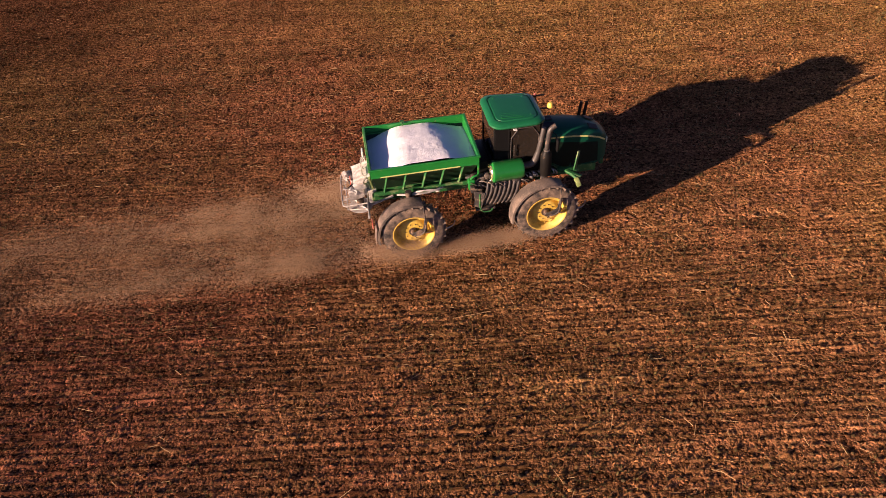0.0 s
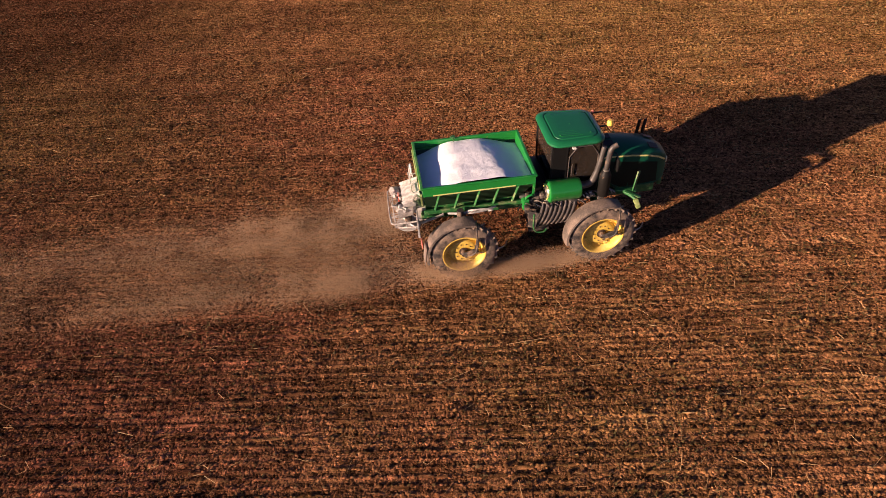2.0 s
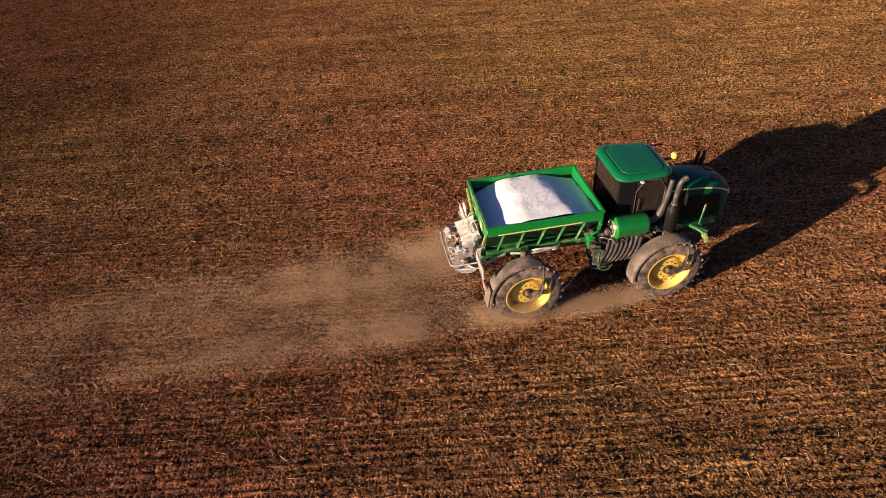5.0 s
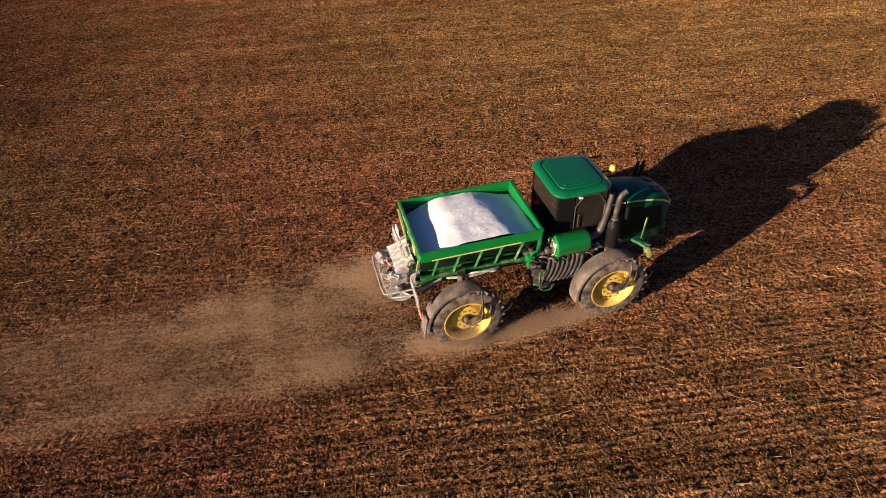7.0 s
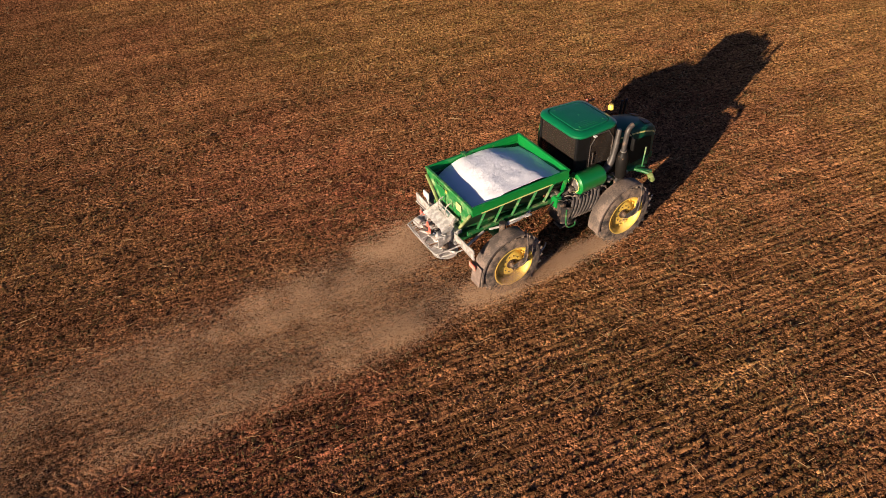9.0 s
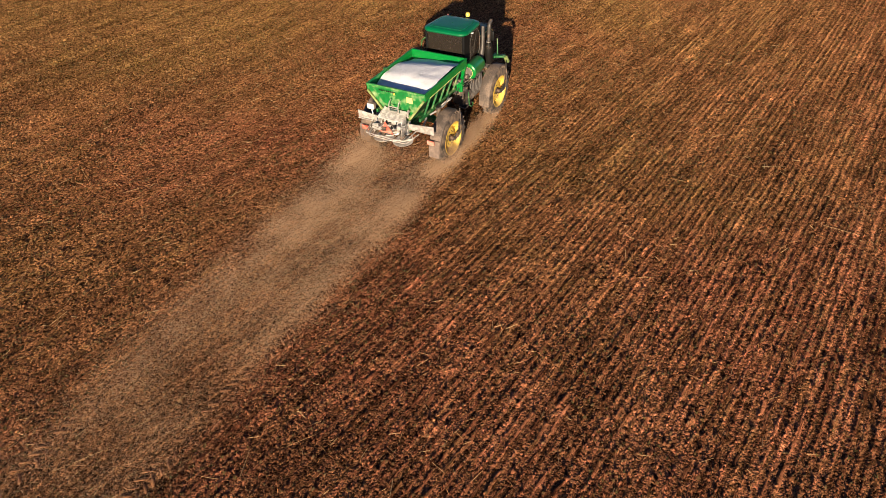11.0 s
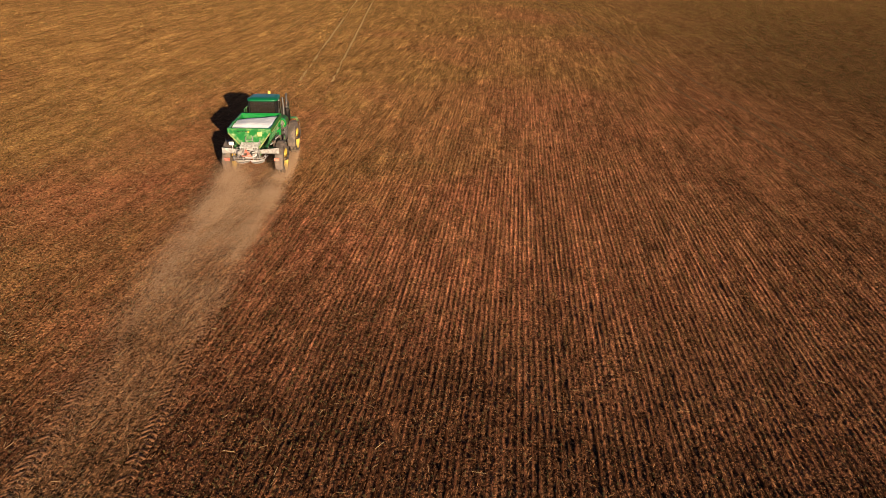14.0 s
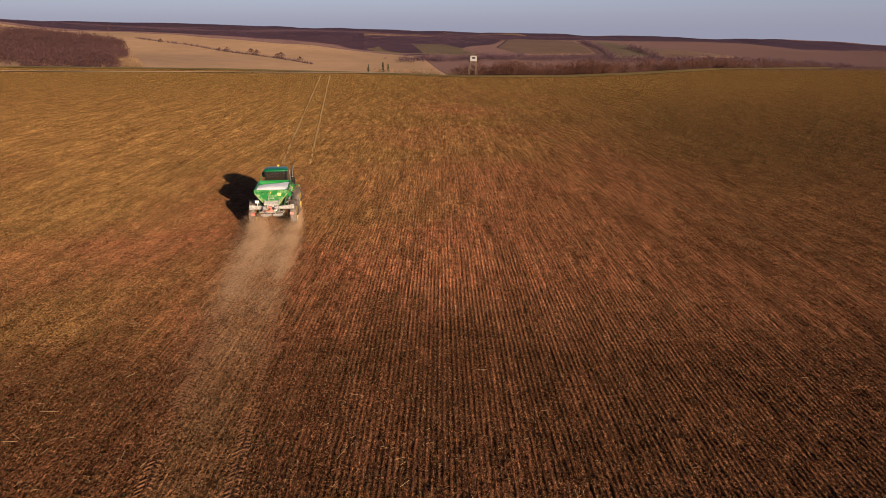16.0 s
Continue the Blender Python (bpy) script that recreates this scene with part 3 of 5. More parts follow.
def weed_pieces(count, lo, hi, seed):
    rng = np.random.RandomState(seed)
    x, y, z = scatter(count * 3, rng, lo, hi)
    keep = lattice(x * 0.35 + 30, y * 0.5 + 11) + 0.5 * lattice(x * 1.7, y * 1.9 + 60) > 0.78
    x, y, z = x[keep][:count], y[keep][:count], z[keep][:count]
    k = len(x)
    a = rng.uniform(0, math.tau, (k, 3))
    h, w = rng.uniform(0.02, 0.06, (k, 3)), rng.uniform(0.010, 0.026, (k, 3))
    lean = rng.uniform(0.5, 1.8, (k, 3))
    root = np.stack([x, y, z], -1)[:, None]
    side = np.stack([-np.sin(a), np.cos(a), 0 * a], -1) * w[..., None]
    tip = np.stack([np.cos(a) * h * lean, np.sin(a) * h * lean, h], -1)
    v = np.stack([root - side, root + side, root + tip], 2).reshape(-1, 3)
    return v, np.arange(k * 9).reshape(-1, 3)


def stubble_pieces(count, seed):
    """Short upright stalks standing along the drill rows."""
    rng = np.random.RandomState(seed)
    x, y, z = scatter(count, rng, (-34, -18), (26, 22))
    c, sn = math.cos(radians(ROW_TURN)), math.sin(radians(ROW_TURN))
    v = sn * x + c * y
    y = y + ((np.floor(v / ROW_GAP) + 0.5) * ROW_GAP - v) / c + rng.normal(0, 1, count) * (0.018 + 0.07 * step(x, 10, 32))
    keep = (lattice(x * 0.6 + 70, y * 0.6) > 0.25) & ~((np.abs(np.abs(y) - TRACK_Y) < 0.22) & (x < 16))
    x, y, z = x[keep], y[keep], z[keep]
    k = len(x)
    a, h, w = rng.uniform(0, math.tau, k), rng.uniform(0.035, 0.095, k), rng.uniform(0.004, 0.008, k)
    tilt = rng.normal(0, 0.35, (k, 2)) * h[:, None]
    root = np.stack([x, y, z - 0.01], -1)
    tip = root + np.stack([tilt[:, 0], tilt[:, 1], h], -1)
    side = np.stack([np.cos(a) * w, np.sin(a) * w, 0 * a], -1)
    vs = np.stack([root - side, root + side, tip + side * 0.8, tip - side * 0.8], 1).reshape(-1, 3)
    return vs, np.arange(k * 4).reshape(-1, 4)


def drill_ridges(seed):
    """Low crumbly ridges of the drill rows, broken here and there, weaker beyond the driven strip."""
    rng = np.random.RandomState(seed)
    c, sn = math.cos(radians(ROW_TURN)), math.sin(radians(ROW_TURN))
    v = (np.arange(-190, 84) + 0.5) * ROW_GAP
    u = np.arange(-40, 30, 0.28)
    U, V = np.meshgrid(u, v, indexing="ij")
    U, V = U + rng.uniform(-0.09, 0.09, U.shape), V + rng.normal(0, 0.019, U.shape) + (lattice(U * 0.6, V * 5) - 0.5) * 0.05
    x, y = c * U + sn * V, -sn * U + c * V
    strong = (0.12 + 0.18 * step(-y, 0, 5) + 0.6 * step(-y, 3, 8) * step(x, -2, -12)) * (0.45 + 0.55 * step(lattice(x * 0.35 + 8, y * 0.8), 0.15, 0.5)) * step(x, 30, 18)
    h = strong * (0.008 + 0.024 * rng.rand(*x.shape) ** 2)
    off = ((np.abs(np.abs(y) - TRACK_Y) < 0.30) & (x < 16)) | ((np.abs(y) < 1.6) & (x < 0.5)) | (strong < 0.08) | (rng.rand(*x.shape) < 0.45 - 0.25 * strong)
    z = relief(x, y) * step(x, 26, 12) * step(np.abs(y + 4), 40, 20)
    half = 0.03 + 0.028 * rng.rand(*x.shape)
    low = z - 0.012
    p = np.stack([np.stack([x, y - half, low], -1), np.stack([x, y, z + h], -1), np.stack([x, y + half, low], -1)], 2)
    n, m = x.shape
    i = np.arange(n * m * 3).reshape(n, m, 3)
    kept = ~(off[:-1] | off[1:])
    f = np.concatenate([np.stack([i[:-1, :, k], i[1:, :, k], i[1:, :, k + 1], i[:-1, :, k + 1]], -1)[kept] for k in (0, 1)])
    used, f = np.unique(f, return_inverse=True)
    return p.reshape(-1, 3)[used], f.reshape(-1, 4)


NEAR_LO, NEAR_HI = (-36, -13), (22, 18)
raw_mesh("straw_litter", *straw_pieces(9000, NEAR_LO, NEAR_HI, 3), STRAW, "stuff", "dry pale straw scattered over the soil", "straw")
raw_mesh("straw_litter", *straw_pieces(1600, NEAR_LO, NEAR_HI, 9, (0.16, 0.38), (0.004, 0.007)), STRAW, "stuff", "long loose straws lying on the soil", "straw")
raw_mesh("drill_ridges", *drill_ridges(12), RIDGE, "stuff", "low red-brown ridges left by the seed drill", "soil")
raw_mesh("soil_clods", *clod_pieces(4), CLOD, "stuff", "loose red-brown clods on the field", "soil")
raw_mesh("stubble", *stubble_pieces(50000, 6), STUBBLE, "stuff", "short pale stubble standing in drill rows", "stubble")
raw_mesh("weeds", *weed_pieces(32000, NEAR_LO, NEAR_HI, 5), WEED, "stuff", "low olive-green weeds between straw", "weeds")


def track_prints(side, lo, hi, seed):
    """Pressed lug prints of a wheel, in a chevron pattern."""
    rng = np.random.RandomState(seed)
    vs, fs, n = [], [], 0
    for x in np.arange(lo, hi, 0.21):
        for half, off in ((-1, 0.0), (1, 0.105)):
            a = Vector((x + off, side * TRACK_Y + half * 0.02, 0))
            b = a + Vector((-0.15, half * 0.20, 0))
            d = (b - a).normalized()
            q = Vector((-d.y, d.x, 0)) * 0.038
            top = (0.006 if x < 0 else 0.001) + rng.uniform(-0.014, 0.006)
            if rng.rand() < 0.25 + 0.3 * math.sin(x * 0.9 + side) * math.sin(x * 0.37):
                continue
            for p, s, z in ((a, 1, -0.04), (b, 1, -0.04), (b, -1, -0.04), (a, -1, -0.04), (a, 0.6, top), (b, 0.6, top), (b, -0.6, top), (a, -0.6, top)):
                w = p + q * s
                vs.append((w.x + rng.normal(0, 0.008), w.y + rng.normal(0, 0.008), z))
            fs += [[n + i for i in f] for f in ((4, 5, 6, 7), (0, 1, 5, 4), (1, 2, 6, 5), (2, 3, 7, 6), (3, 0, 4, 7))]
            n += 8
    return vs, fs


def tramline(xa, ya, xb, yb, seed, mat, half, tall):
    """An older wheel track: a worn strip lying a hair above the soil."""
    rng = np.random.RandomState(seed)
    n = 260
    u = np.linspace(0, 1, n)
    x, y = xa + (xb - xa) * u, ya + (yb - ya) * u + rng.normal(0, 0.03, n)
    w = half * (0.8 + 0.6 * rng.rand(n))
    vs = np.stack([np.stack([x, y + w, 0.006 + 0 * x], -1), np.stack([x, y, tall + 0.008 * rng.rand(n)], -1), np.stack([x, y - w, 0.006 + 0 * x], -1)], 1).reshape(-1, 3)
    i = np.arange(n - 1)[:, None] * 3
    fs = np.concatenate([i + [[0, 1, 4, 3]], i + [[1, 2, 5, 4]]])
    raw_mesh("tyre_track", vs, fs, mat, "stuff", "old worn wheel track along the field", "tyre track")


for ya, yb, k in ((1.45, 1.65, 1), (-1.3, -1.0, 2)):
    tramline(22, ya, 150, yb, 70 + k, PALE_TRACK, 0.10, 0.010)
for ya, yb, k in ((-33.2, -31.0, 1), (-30.4, -28.2, 2)):
    tramline(-12, ya, 172, yb, 80 + k, OLD_TRACK, 0.08, 0.016)
for side in (-1, 1):
    raw_mesh("tyre_track", *track_prints(side, -60, 24, 20 + side), TRACK, "stuff", "chevron tyre prints pressed into the soil", "tyre track")

# ---- the machine: rear axle at x = 0, heading along +x ----
machine = tagged(new("fertilizer_spreader"), "green self-propelled fertilizer spreader with yellow wheels on the field", "spreader")
HUB, BASE = 0.90, 3.68


LUGS = {}
for half in (-1, 1):
    bm = box(bmesh.new(), (-0.03, -0.02 if half > 0 else -0.25, -0.024), (0.042, 0.25 if half > 0 else 0.02, 0.024), 0.0)
    for v in bm.verts:
        if v.co.x > 0:
            v.co.z *= 0.72
    LUGS[half] = bpy.data.meshes.new("tyre_lug")
    bm.to_mesh(LUGS[half])
    bm.free()
    LUGS[half].materials.append(RUBBER)


def wheel(x, side):
    """Tall narrow lugged tyre on a dished yellow rim, with its hub."""
    place = pose(x, side * 1.335, HUB) @ (Matrix.Identity(4) if side > 0 else pose(0, 0, 0, 0, 0, 180)) @ Matrix.Diagonal((1, 0.84, 1, 1))
    bm = spin(bmesh.new(), [(0, 0.24), (0.06, 0.24), (0.075, 0.22), (0.085, 0.17), (0.09, 0.10), (0.125, 0.09), (0.13, 0.0), (0.0, 0.0)], 24)
    for k in range(10):
        a = k * math.tau / 10
        spin(bm, [(0, 0.085), (0.015, 0.085), (0.017, 0.06), (0.017, 0.03)], 6, "y", (0.215 * math.cos(a), 0, 0.245 * math.sin(a)))
    hub = part("wheel", bm, HUB_M, machine, "lugged tyre on a dished yellow rim", True, place)
    prof = [(0.53, -0.185), (0.57, -0.20), (0.67, -0.215), (0.77, -0.21), (0.835, -0.175), (0.862, -0.08), (0.868, 0.0), (0.862, 0.08), (0.835, 0.175), (0.77, 0.21), (0.67, 0.215), (0.57, 0.20), (0.53, 0.185), (0.50, 0.0), (0.53, -0.185)]
    bm = spin(bmesh.new(), prof, 56)
    part("tyre", bm, RUBBER, hub, "dusty black lugged tyre", True)
    for half in (-1, 1):
        lug = LUGS[half]
        for k in range(24):
            a = (k + (0.5 if half > 0 else 0)) * math.tau / 24
            ob = new("tyre_lug", lug)
            ob.parent = hub
            ob.matrix_basis = Matrix.Rotation(-a, 4, "Y") @ Matrix.Translation((0.850, 0, 0)) @ Matrix.Rotation(half * radians(42), 4, "X")
    prof = [(0.535, -0.19), (0.565, -0.195), (0.565, -0.18), (0.52, -0.16), (0.49, -0.05), (0.49, 0.05), (0.52, 0.165), (0.57, 0.19), (0.575, 0.208), (0.555, 0.212), (0.535, 0.20), (0.51, 0.16), (0.485, 0.07), (0.47, -0.01), (0.44, -0.035), (0.38, -0.02), (0.345, 0.035), (0.32, 0.055), (0.27, 0.06), (0.12, 0.055), (0.10, 0.0)]
    bm = spin(bmesh.new(), prof, 48)
    for k in range(8):
        a = (k + 0.5) * math.tau / 8
        m = Matrix.Rotation(-a, 4, "Y") @ Matrix.Translation((0.44, -0.02, 0))
        box(bm, (-0.045, -0.02, -0.035), (0.045, 0.04, 0.035), 0.012, m)
    for k in range(12):
        a = k * math.tau / 12
        spin(bm, [(0, 0.062), (0.014, 0.062), (0.017, 0.05), (0.017, 0.02)], 6, "y", (0.41 * math.cos(a), -0.02, 0.41 * math.sin(a)))
    part("rim", bm, YELLOW, hub, "yellow painted steel rim", True)
    return hub


for wx in (0.0, BASE):
    for side in (-1, 1):
        wheel(wx, side)


def fender(x, side, a0, a1):
    """Arched mudguard over a wheel with turned-down edges and a flap behind."""
    bm = bmesh.new()
    rings = []
    R, w = 0.960, 0.20
    for i in range(17):
        a = radians(a0 + (a1 - a0) * i / 16)
        flare = 0.02 * max(0, i - 12) / 4
        r = R + flare
        sec = [(-w, r - 0.05), (-w, r), (-w * 0.6, r + 0.025), (w * 0.6, r + 0.025), (w, r), (w, r - 0.05), (w - 0.025, r - 0.05), (w - 0.03, r - 0.02), (-w + 0.03, r - 0.02), (-w + 0.025, r - 0.05)]
        rings.append([(x + q * math.cos(a), side * 1.325 + v, HUB + q * math.sin(a)) for v, q in sec])
    loft(bm, rings)
    ob = part("fender", bm, FENDER_M, machine, "dusty grey plastic mudguard", True)
    bm = bmesh.new()
    y0 = side * 1.30
    tube(bm, [(x + 0.30, y0 + side * 0.30, HUB + 1.0), (x + 0.33, y0 + side * 0.33, HUB + 0.5), (x + 0.30, y0 + side * 0.32, HUB + 0.05), (x, y0 + side * 0.26, HUB - 0.02)], 0.022)
    bar(bm, (x - 0.02, y0 + side * 0.25, HUB), (x + 0.34, y0 + side * 0.27, HUB + 0.16), 0.05, 0.13)
    bar(bm, (x + 0.28, y0 + side * 0.26, HUB + 0.1), (x + 0.36, y0 + side * 0.26, HUB + 0.52), 0.03, 0.09)
    part("bracket", bm, GRIME, ob, "dark steel bracket", True)
    bm = bmesh.new()
    tube(bm, [(x + 0.3, y0 + side * 0.25, HUB + 0.02), (x + 0.8, y0 + side * 0.05, HUB - 0.14), (x + 1.12, y0 - side * 0.02, HUB - 0.10), (x + 1.16, y0 - side * 0.02, HUB + 0.08)], 0.017)
    tube(bm, [(x + 0.8, y0 + side * 0.05, HUB - 0.14), (x + 0.78, y0 - side * 0.2, HUB - 0.14)], 0.017)
    part("crop_divider", bm, CHROME, ob, "bent steel rod")
    return ob


for side in (-1, 1):
    f = fender(0.0, side, 72, 193)
    bm = bmesh.new()
    sheet(bm, [(-1.04, side * 1.325 - 0.18, 0.70), (-1.04, side * 1.325 + 0.18, 0.70), (-0.97, side * 1.325 + 0.20, 1.28), (-0.97, side * 1.325 - 0.20, 1.28)], 0.02)
    part("mud_flap", bm, FLAP, f, "dust-covered brown mud flap")
    bm = box(bmesh.new(), (-1.070, side * 1.24 - 0.13, 1.16), (-1.040, side * 1.24 + 0.13, 1.31), 0.008)
    part("reflector", bm, RED, f, "red reflector plate")
    fender(BASE, side, 66, 190)

# chassis, axles and drop legs
for side in (-1, 1):
    bm = bar(bmesh.new(), (-0.95, side * 0.42, 1.50), (5.35, side * 0.42, 1.50), 0.09, 0.24)
    part("frame_rail", bm, GREEN_DUSTY, machine, "green painted frame rail")
for x in (-0.9, 0.9, 2.2, 5.3):
    bm = bar(bmesh.new(), (x, -0.45, 1.48), (x, 0.45, 1.48), 0.12, 0.16)
    part("cross_member", bm, GREEN_DUSTY, machine)
for x in (0.0, BASE):
    bm = bar(bmesh.new(), (x, -1.02, 1.46), (x, 1.02, 1.46), 0.20, 0.20, 0.03)
    axle = part("axle", bm, GREEN_DUSTY, machine)
    for side in (-1, 1):
        bm = tube(bmesh.new(), [(x, side * 0.98, 1.95), (x, side * 0.98, 1.0)], 0.085, 14, 0)
        bar(bm, (x, side * 0.98, 1.05), (x, side * 0.98, 0.72), 0.24, 0.22, 0.03)
        tube(bm, [(x, side * 0.98, HUB), (x, side * 1.32, HUB)], 0.13, 14, 0)
        part("drop_leg", bm, GRIME, axle, "grimy wheel leg")

# hopper
HX0, HX1, HY, HZ = -0.92, 1.90, 1.045, 2.80
BX0, BX1, BY, BZ = -0.80, 1.72, 0.36, 1.72
LIP = 2.58
for side in (-1, 1):
    bm = sheet(bmesh.new(), [(HX0, side * HY, LIP), (HX1, side * HY, LIP), (HX1, side * HY, HZ), (HX0, side * HY, HZ)], -0.03 * side)
    box(bm, (HX0 - 0.01, side * HY - 0.03, HZ - 0.03), (HX1 + 0.01, side * HY + 0.03, HZ + 0.015), 0.012)
    box(bm, (HX0, side * HY - 0.035, LIP - 0.02), (HX1, side * HY + 0.035, LIP + 0.03), 0.012)
    top = part("hopper_side", bm, GREEN, machine, "bright green hopper rim")
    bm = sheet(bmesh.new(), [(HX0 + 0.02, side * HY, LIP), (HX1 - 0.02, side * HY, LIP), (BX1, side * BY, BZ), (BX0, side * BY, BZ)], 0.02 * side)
    part("sloping_wall", bm, GREEN_SHADED, top, "dusty green sloping wall with its shade in the colour")
    bm = box(bmesh.new(), (HX0 + 0.25, side * HY + side * 0.036 - 0.006, LIP - 0.012), (HX1 - 0.5, side * HY + side * 0.036 + 0.006, LIP + 0.02), 0.003)
    part("stripe", bm, CREAM, top, "pale yellow stripe")
    bm = bar(bmesh.new(), (HX0 + 0.02, side * 0.80, 1.87), (HX1 + 0.1, side * 0.80, 1.83), 0.07, 0.11)
    part("lower_beam", bm, GREEN_DUSTY, machine, "dusty green lower beam")
    for x in (-0.62, -0.12, 0.40, 0.88, 1.38):
        bm = bar(bmesh.new(), (x, side * 0.80, 1.88), (x + 0.13, side * (HY - 0.03), LIP), 0.04, 0.06)
        part("rib", bm, GREEN_DUSTY, machine, "slanting green rib")
    bm = bar(bmesh.new(), (HX1 - 0.02, side * (HY - 0.02), LIP), (HX1 + 0.02, side * 0.80, 1.80), 0.06, 0.10)
    part("rib", bm, GREEN, machine, "slanting green rib")
bm = bmesh.new()
fr = [(HX1, -HY, HZ), (HX1, HY, HZ), (HX1, HY, LIP), (BX1, BY, BZ), (BX1, -BY, BZ), (HX1, -HY, LIP)]
sheet(bm, fr, 0.025)
box(bm, (HX1 - 0.03, -HY - 0.03, HZ - 0.04), (HX1 + 0.04, HY + 0.03, HZ + 0.018), 0.012)
part("hopper_front", bm, GREEN, machine, "bright green front wall")
bm = bmesh.new()
rr = [(HX0, HY, HZ), (HX0, -HY, HZ), (HX0, -HY, LIP), (BX0, -BY, BZ), (BX0, BY, BZ), (HX0, HY, LIP)]
sheet(bm, rr, 0.025)
rear = part("hopper_rear", bm, GREEN_REAR, machine, "green tapered rear wall")
bm = box(bmesh.new(), (HX0 - 0.04, -HY - 0.03, HZ - 0.04), (HX0 + 0.03, HY + 0.03, HZ + 0.018), 0.012)
part("rear_rim", bm, RIM_DUSTY, rear, "green rim pale with dust")
for side in (-1, 1):
    bm = bar(bmesh.new(), (HX0 - 0.04, side * (HY - 0.01), LIP + 0.02), (BX0 - 0.10, side * (BY + 0.06), BZ + 0.08), 0.05, 0.07)
    part("edge_angle", bm, GREEN_PALE, rear, "pale dusty edge angle")
for k in range(9):
    wdt = 0.035 if k != 3 else 0.012
    bm = box(bmesh.new(), (HX0 - 0.045, 0.60 - k * 0.068 - wdt, 2.655), (HX0 - 0.040, 0.60 - k * 0.068, 2.70), 0.0)
    part("lettering_bar", bm, BLACK, rear)
bm = box(bmesh.new(), (HX0 - 0.035, -0.62, 2.42), (HX0 - 0.028, -0.40, 2.62), 0.0)
part("sticker", bm, CREAM, rear, "yellow warning sticker")
bm = box(bmesh.new(), (HX0 - 0.045, 0.0, 2.60), (HX0 - 0.040, 0.07, 2.68), 0.0)
part("sticker", bm, YELLOW, rear, "small yellow sticker")
bm = box(bmesh.new(), (0.10, HY - 0.05, HZ), (0.22, HY + 0.05, HZ + 0.06), 0.012)
tube(bm, [(0.16, HY - 0.05, HZ + 0.04), (0.16, HY - 0.14, HZ - 0.02)], 0.015)
part("latch", bm, GREEN_DUSTY, machine)


def heap():
    """White granules heaped along the hopper's middle, low at its ends."""
    n, k = 90, 66
    xs, ys = np.linspace(HX0 + 0.028, HX1 - 0.028, n), np.linspace(-HY + 0.035, HY - 0.035, k)
    hx, hy = np.meshgrid(xs, ys, indexing="ij")
    rear_slope = step(hx, -1.0, 0.15)
    front_slope = 1 - step(hx, 0.85 - 0.25 * hy, 2.0)
    z = 2.52 + 0.29 * rear_slope * (0.15 + 0.85 * front_slope) - 0.07 * np.clip(hy + 0.1, 0, 2) ** 2 + 0.03 * step(-hy, 0.2, 1.0)
    z = z + 0.03 * (lattice(hx * 3, hy * 3) - 0.5) + 0.006 * lattice(hx * 14, hy * 14)
    inner = HY - 0.035 - np.clip(LIP - z, 0, 1) * (HY - BY) / (LIP - BZ)
    hy = np.clip(hy, -inner, inner)
    i = np.arange(n * k).reshape(n, k)
    f = np.stack([i[:-1, :-1], i[1:, :-1], i[1:, 1:], i[:-1, 1:]], -1).reshape(-1, 4)
    ob = raw_mesh("fertilizer", np.stack([hx, hy, z], -1).reshape(-1, 3), f, SALT, "", "heap of white granular fertilizer in the green hopper", "fertilizer")
    ob.data.polygons.foreach_set("use_smooth", [True] * len(ob.data.polygons))


heap()


# cab
def outline(x0, x1, w, r, z, inset=0.0, front=1.0):
    """A rounded rectangle lying level."""
    x0, x1, w = x0 + inset, x1 - inset, w - inset
    r = max(0.03, r - inset * 0.5)
    pts = []
    for cx, cy, a0, wf in ((x1 - r, w - r, 0, front), (x0 + r, w - r, 90, 1), (x0 + r, -w + r, 180, 1), (x1 - r, -w + r, 270, front)):
        for i in range(7):
            a = radians(a0 + 15 * i)
            pts.append((cx + r * math.cos(a), (cy + r * math.sin(a)) * wf, z))
    return pts


bm = loft(bmesh.new(), [outline(2.34, 3.62, 0.68, 0.10, 1.62), outline(2.34, 3.66, 0.72, 0.10, 1.80), outline(2.34, 3.68, 0.74, 0.10, 2.12), outline(2.36, 3.66, 0.72, 0.10, 2.15)])
cab = part("cab", bm, BLACK, machine, "black framed cab with dark windows", True)
RX0, RX1, RW = 2.27, 3.76, 0.84
rz = lambda pts: [(x, y, z - 0.035 * (x - RX0)) for x, y, z in pts]
layers = [(3.295, 0.09), (3.30, 0.03), (3.335, 0.0), (3.38, 0.005), (3.425, 0.05), (3.445, 0.12), (3.45, 0.160), (3.425, 0.172), (3.425, 0.188), (3.457, 0.205), (3.468, 0.30), (3.470, 0.45)]
bm = loft(bmesh.new(), [rz(outline(RX0, RX1, RW, 0.30, z + 0.04, i, 0.93)) for z, i in layers])
roof = part("roof", bm, ROOF, cab, "green moulded cab roof with raised panel", True)
for x, y in ((2.62, -0.50), (2.62, 0.50), (3.40, -0.47), (3.40, 0.47), (3.00, 0.0)):
    bm = spin(bmesh.new(), [(0, 0.016), (0.014, 0.014), (0.020, 0.004), (0.020, -0.02)], 8, "z", (x, y, 3.508 - 0.035 * (x - RX0)))
    part("roof_bolt", bm, GREEN, roof, "green bolt cap", True)
for k in range(4):
    y = -0.54 + 0.075 * k
    bm = bar(bmesh.new(), (2.60, y, 3.503 - 0.035 * 0.33), (3.18 - 0.05 * k, y, 3.503 - 0.035 * (0.91 - 0.05 * k)), 0.012, 0.018, 0.003)
    part("roof_rib", bm, GREEN, roof, "thin raised rib on the roof")
# bright line along the panel seam, a highlight drawn in lighter green
bm = bmesh.new()
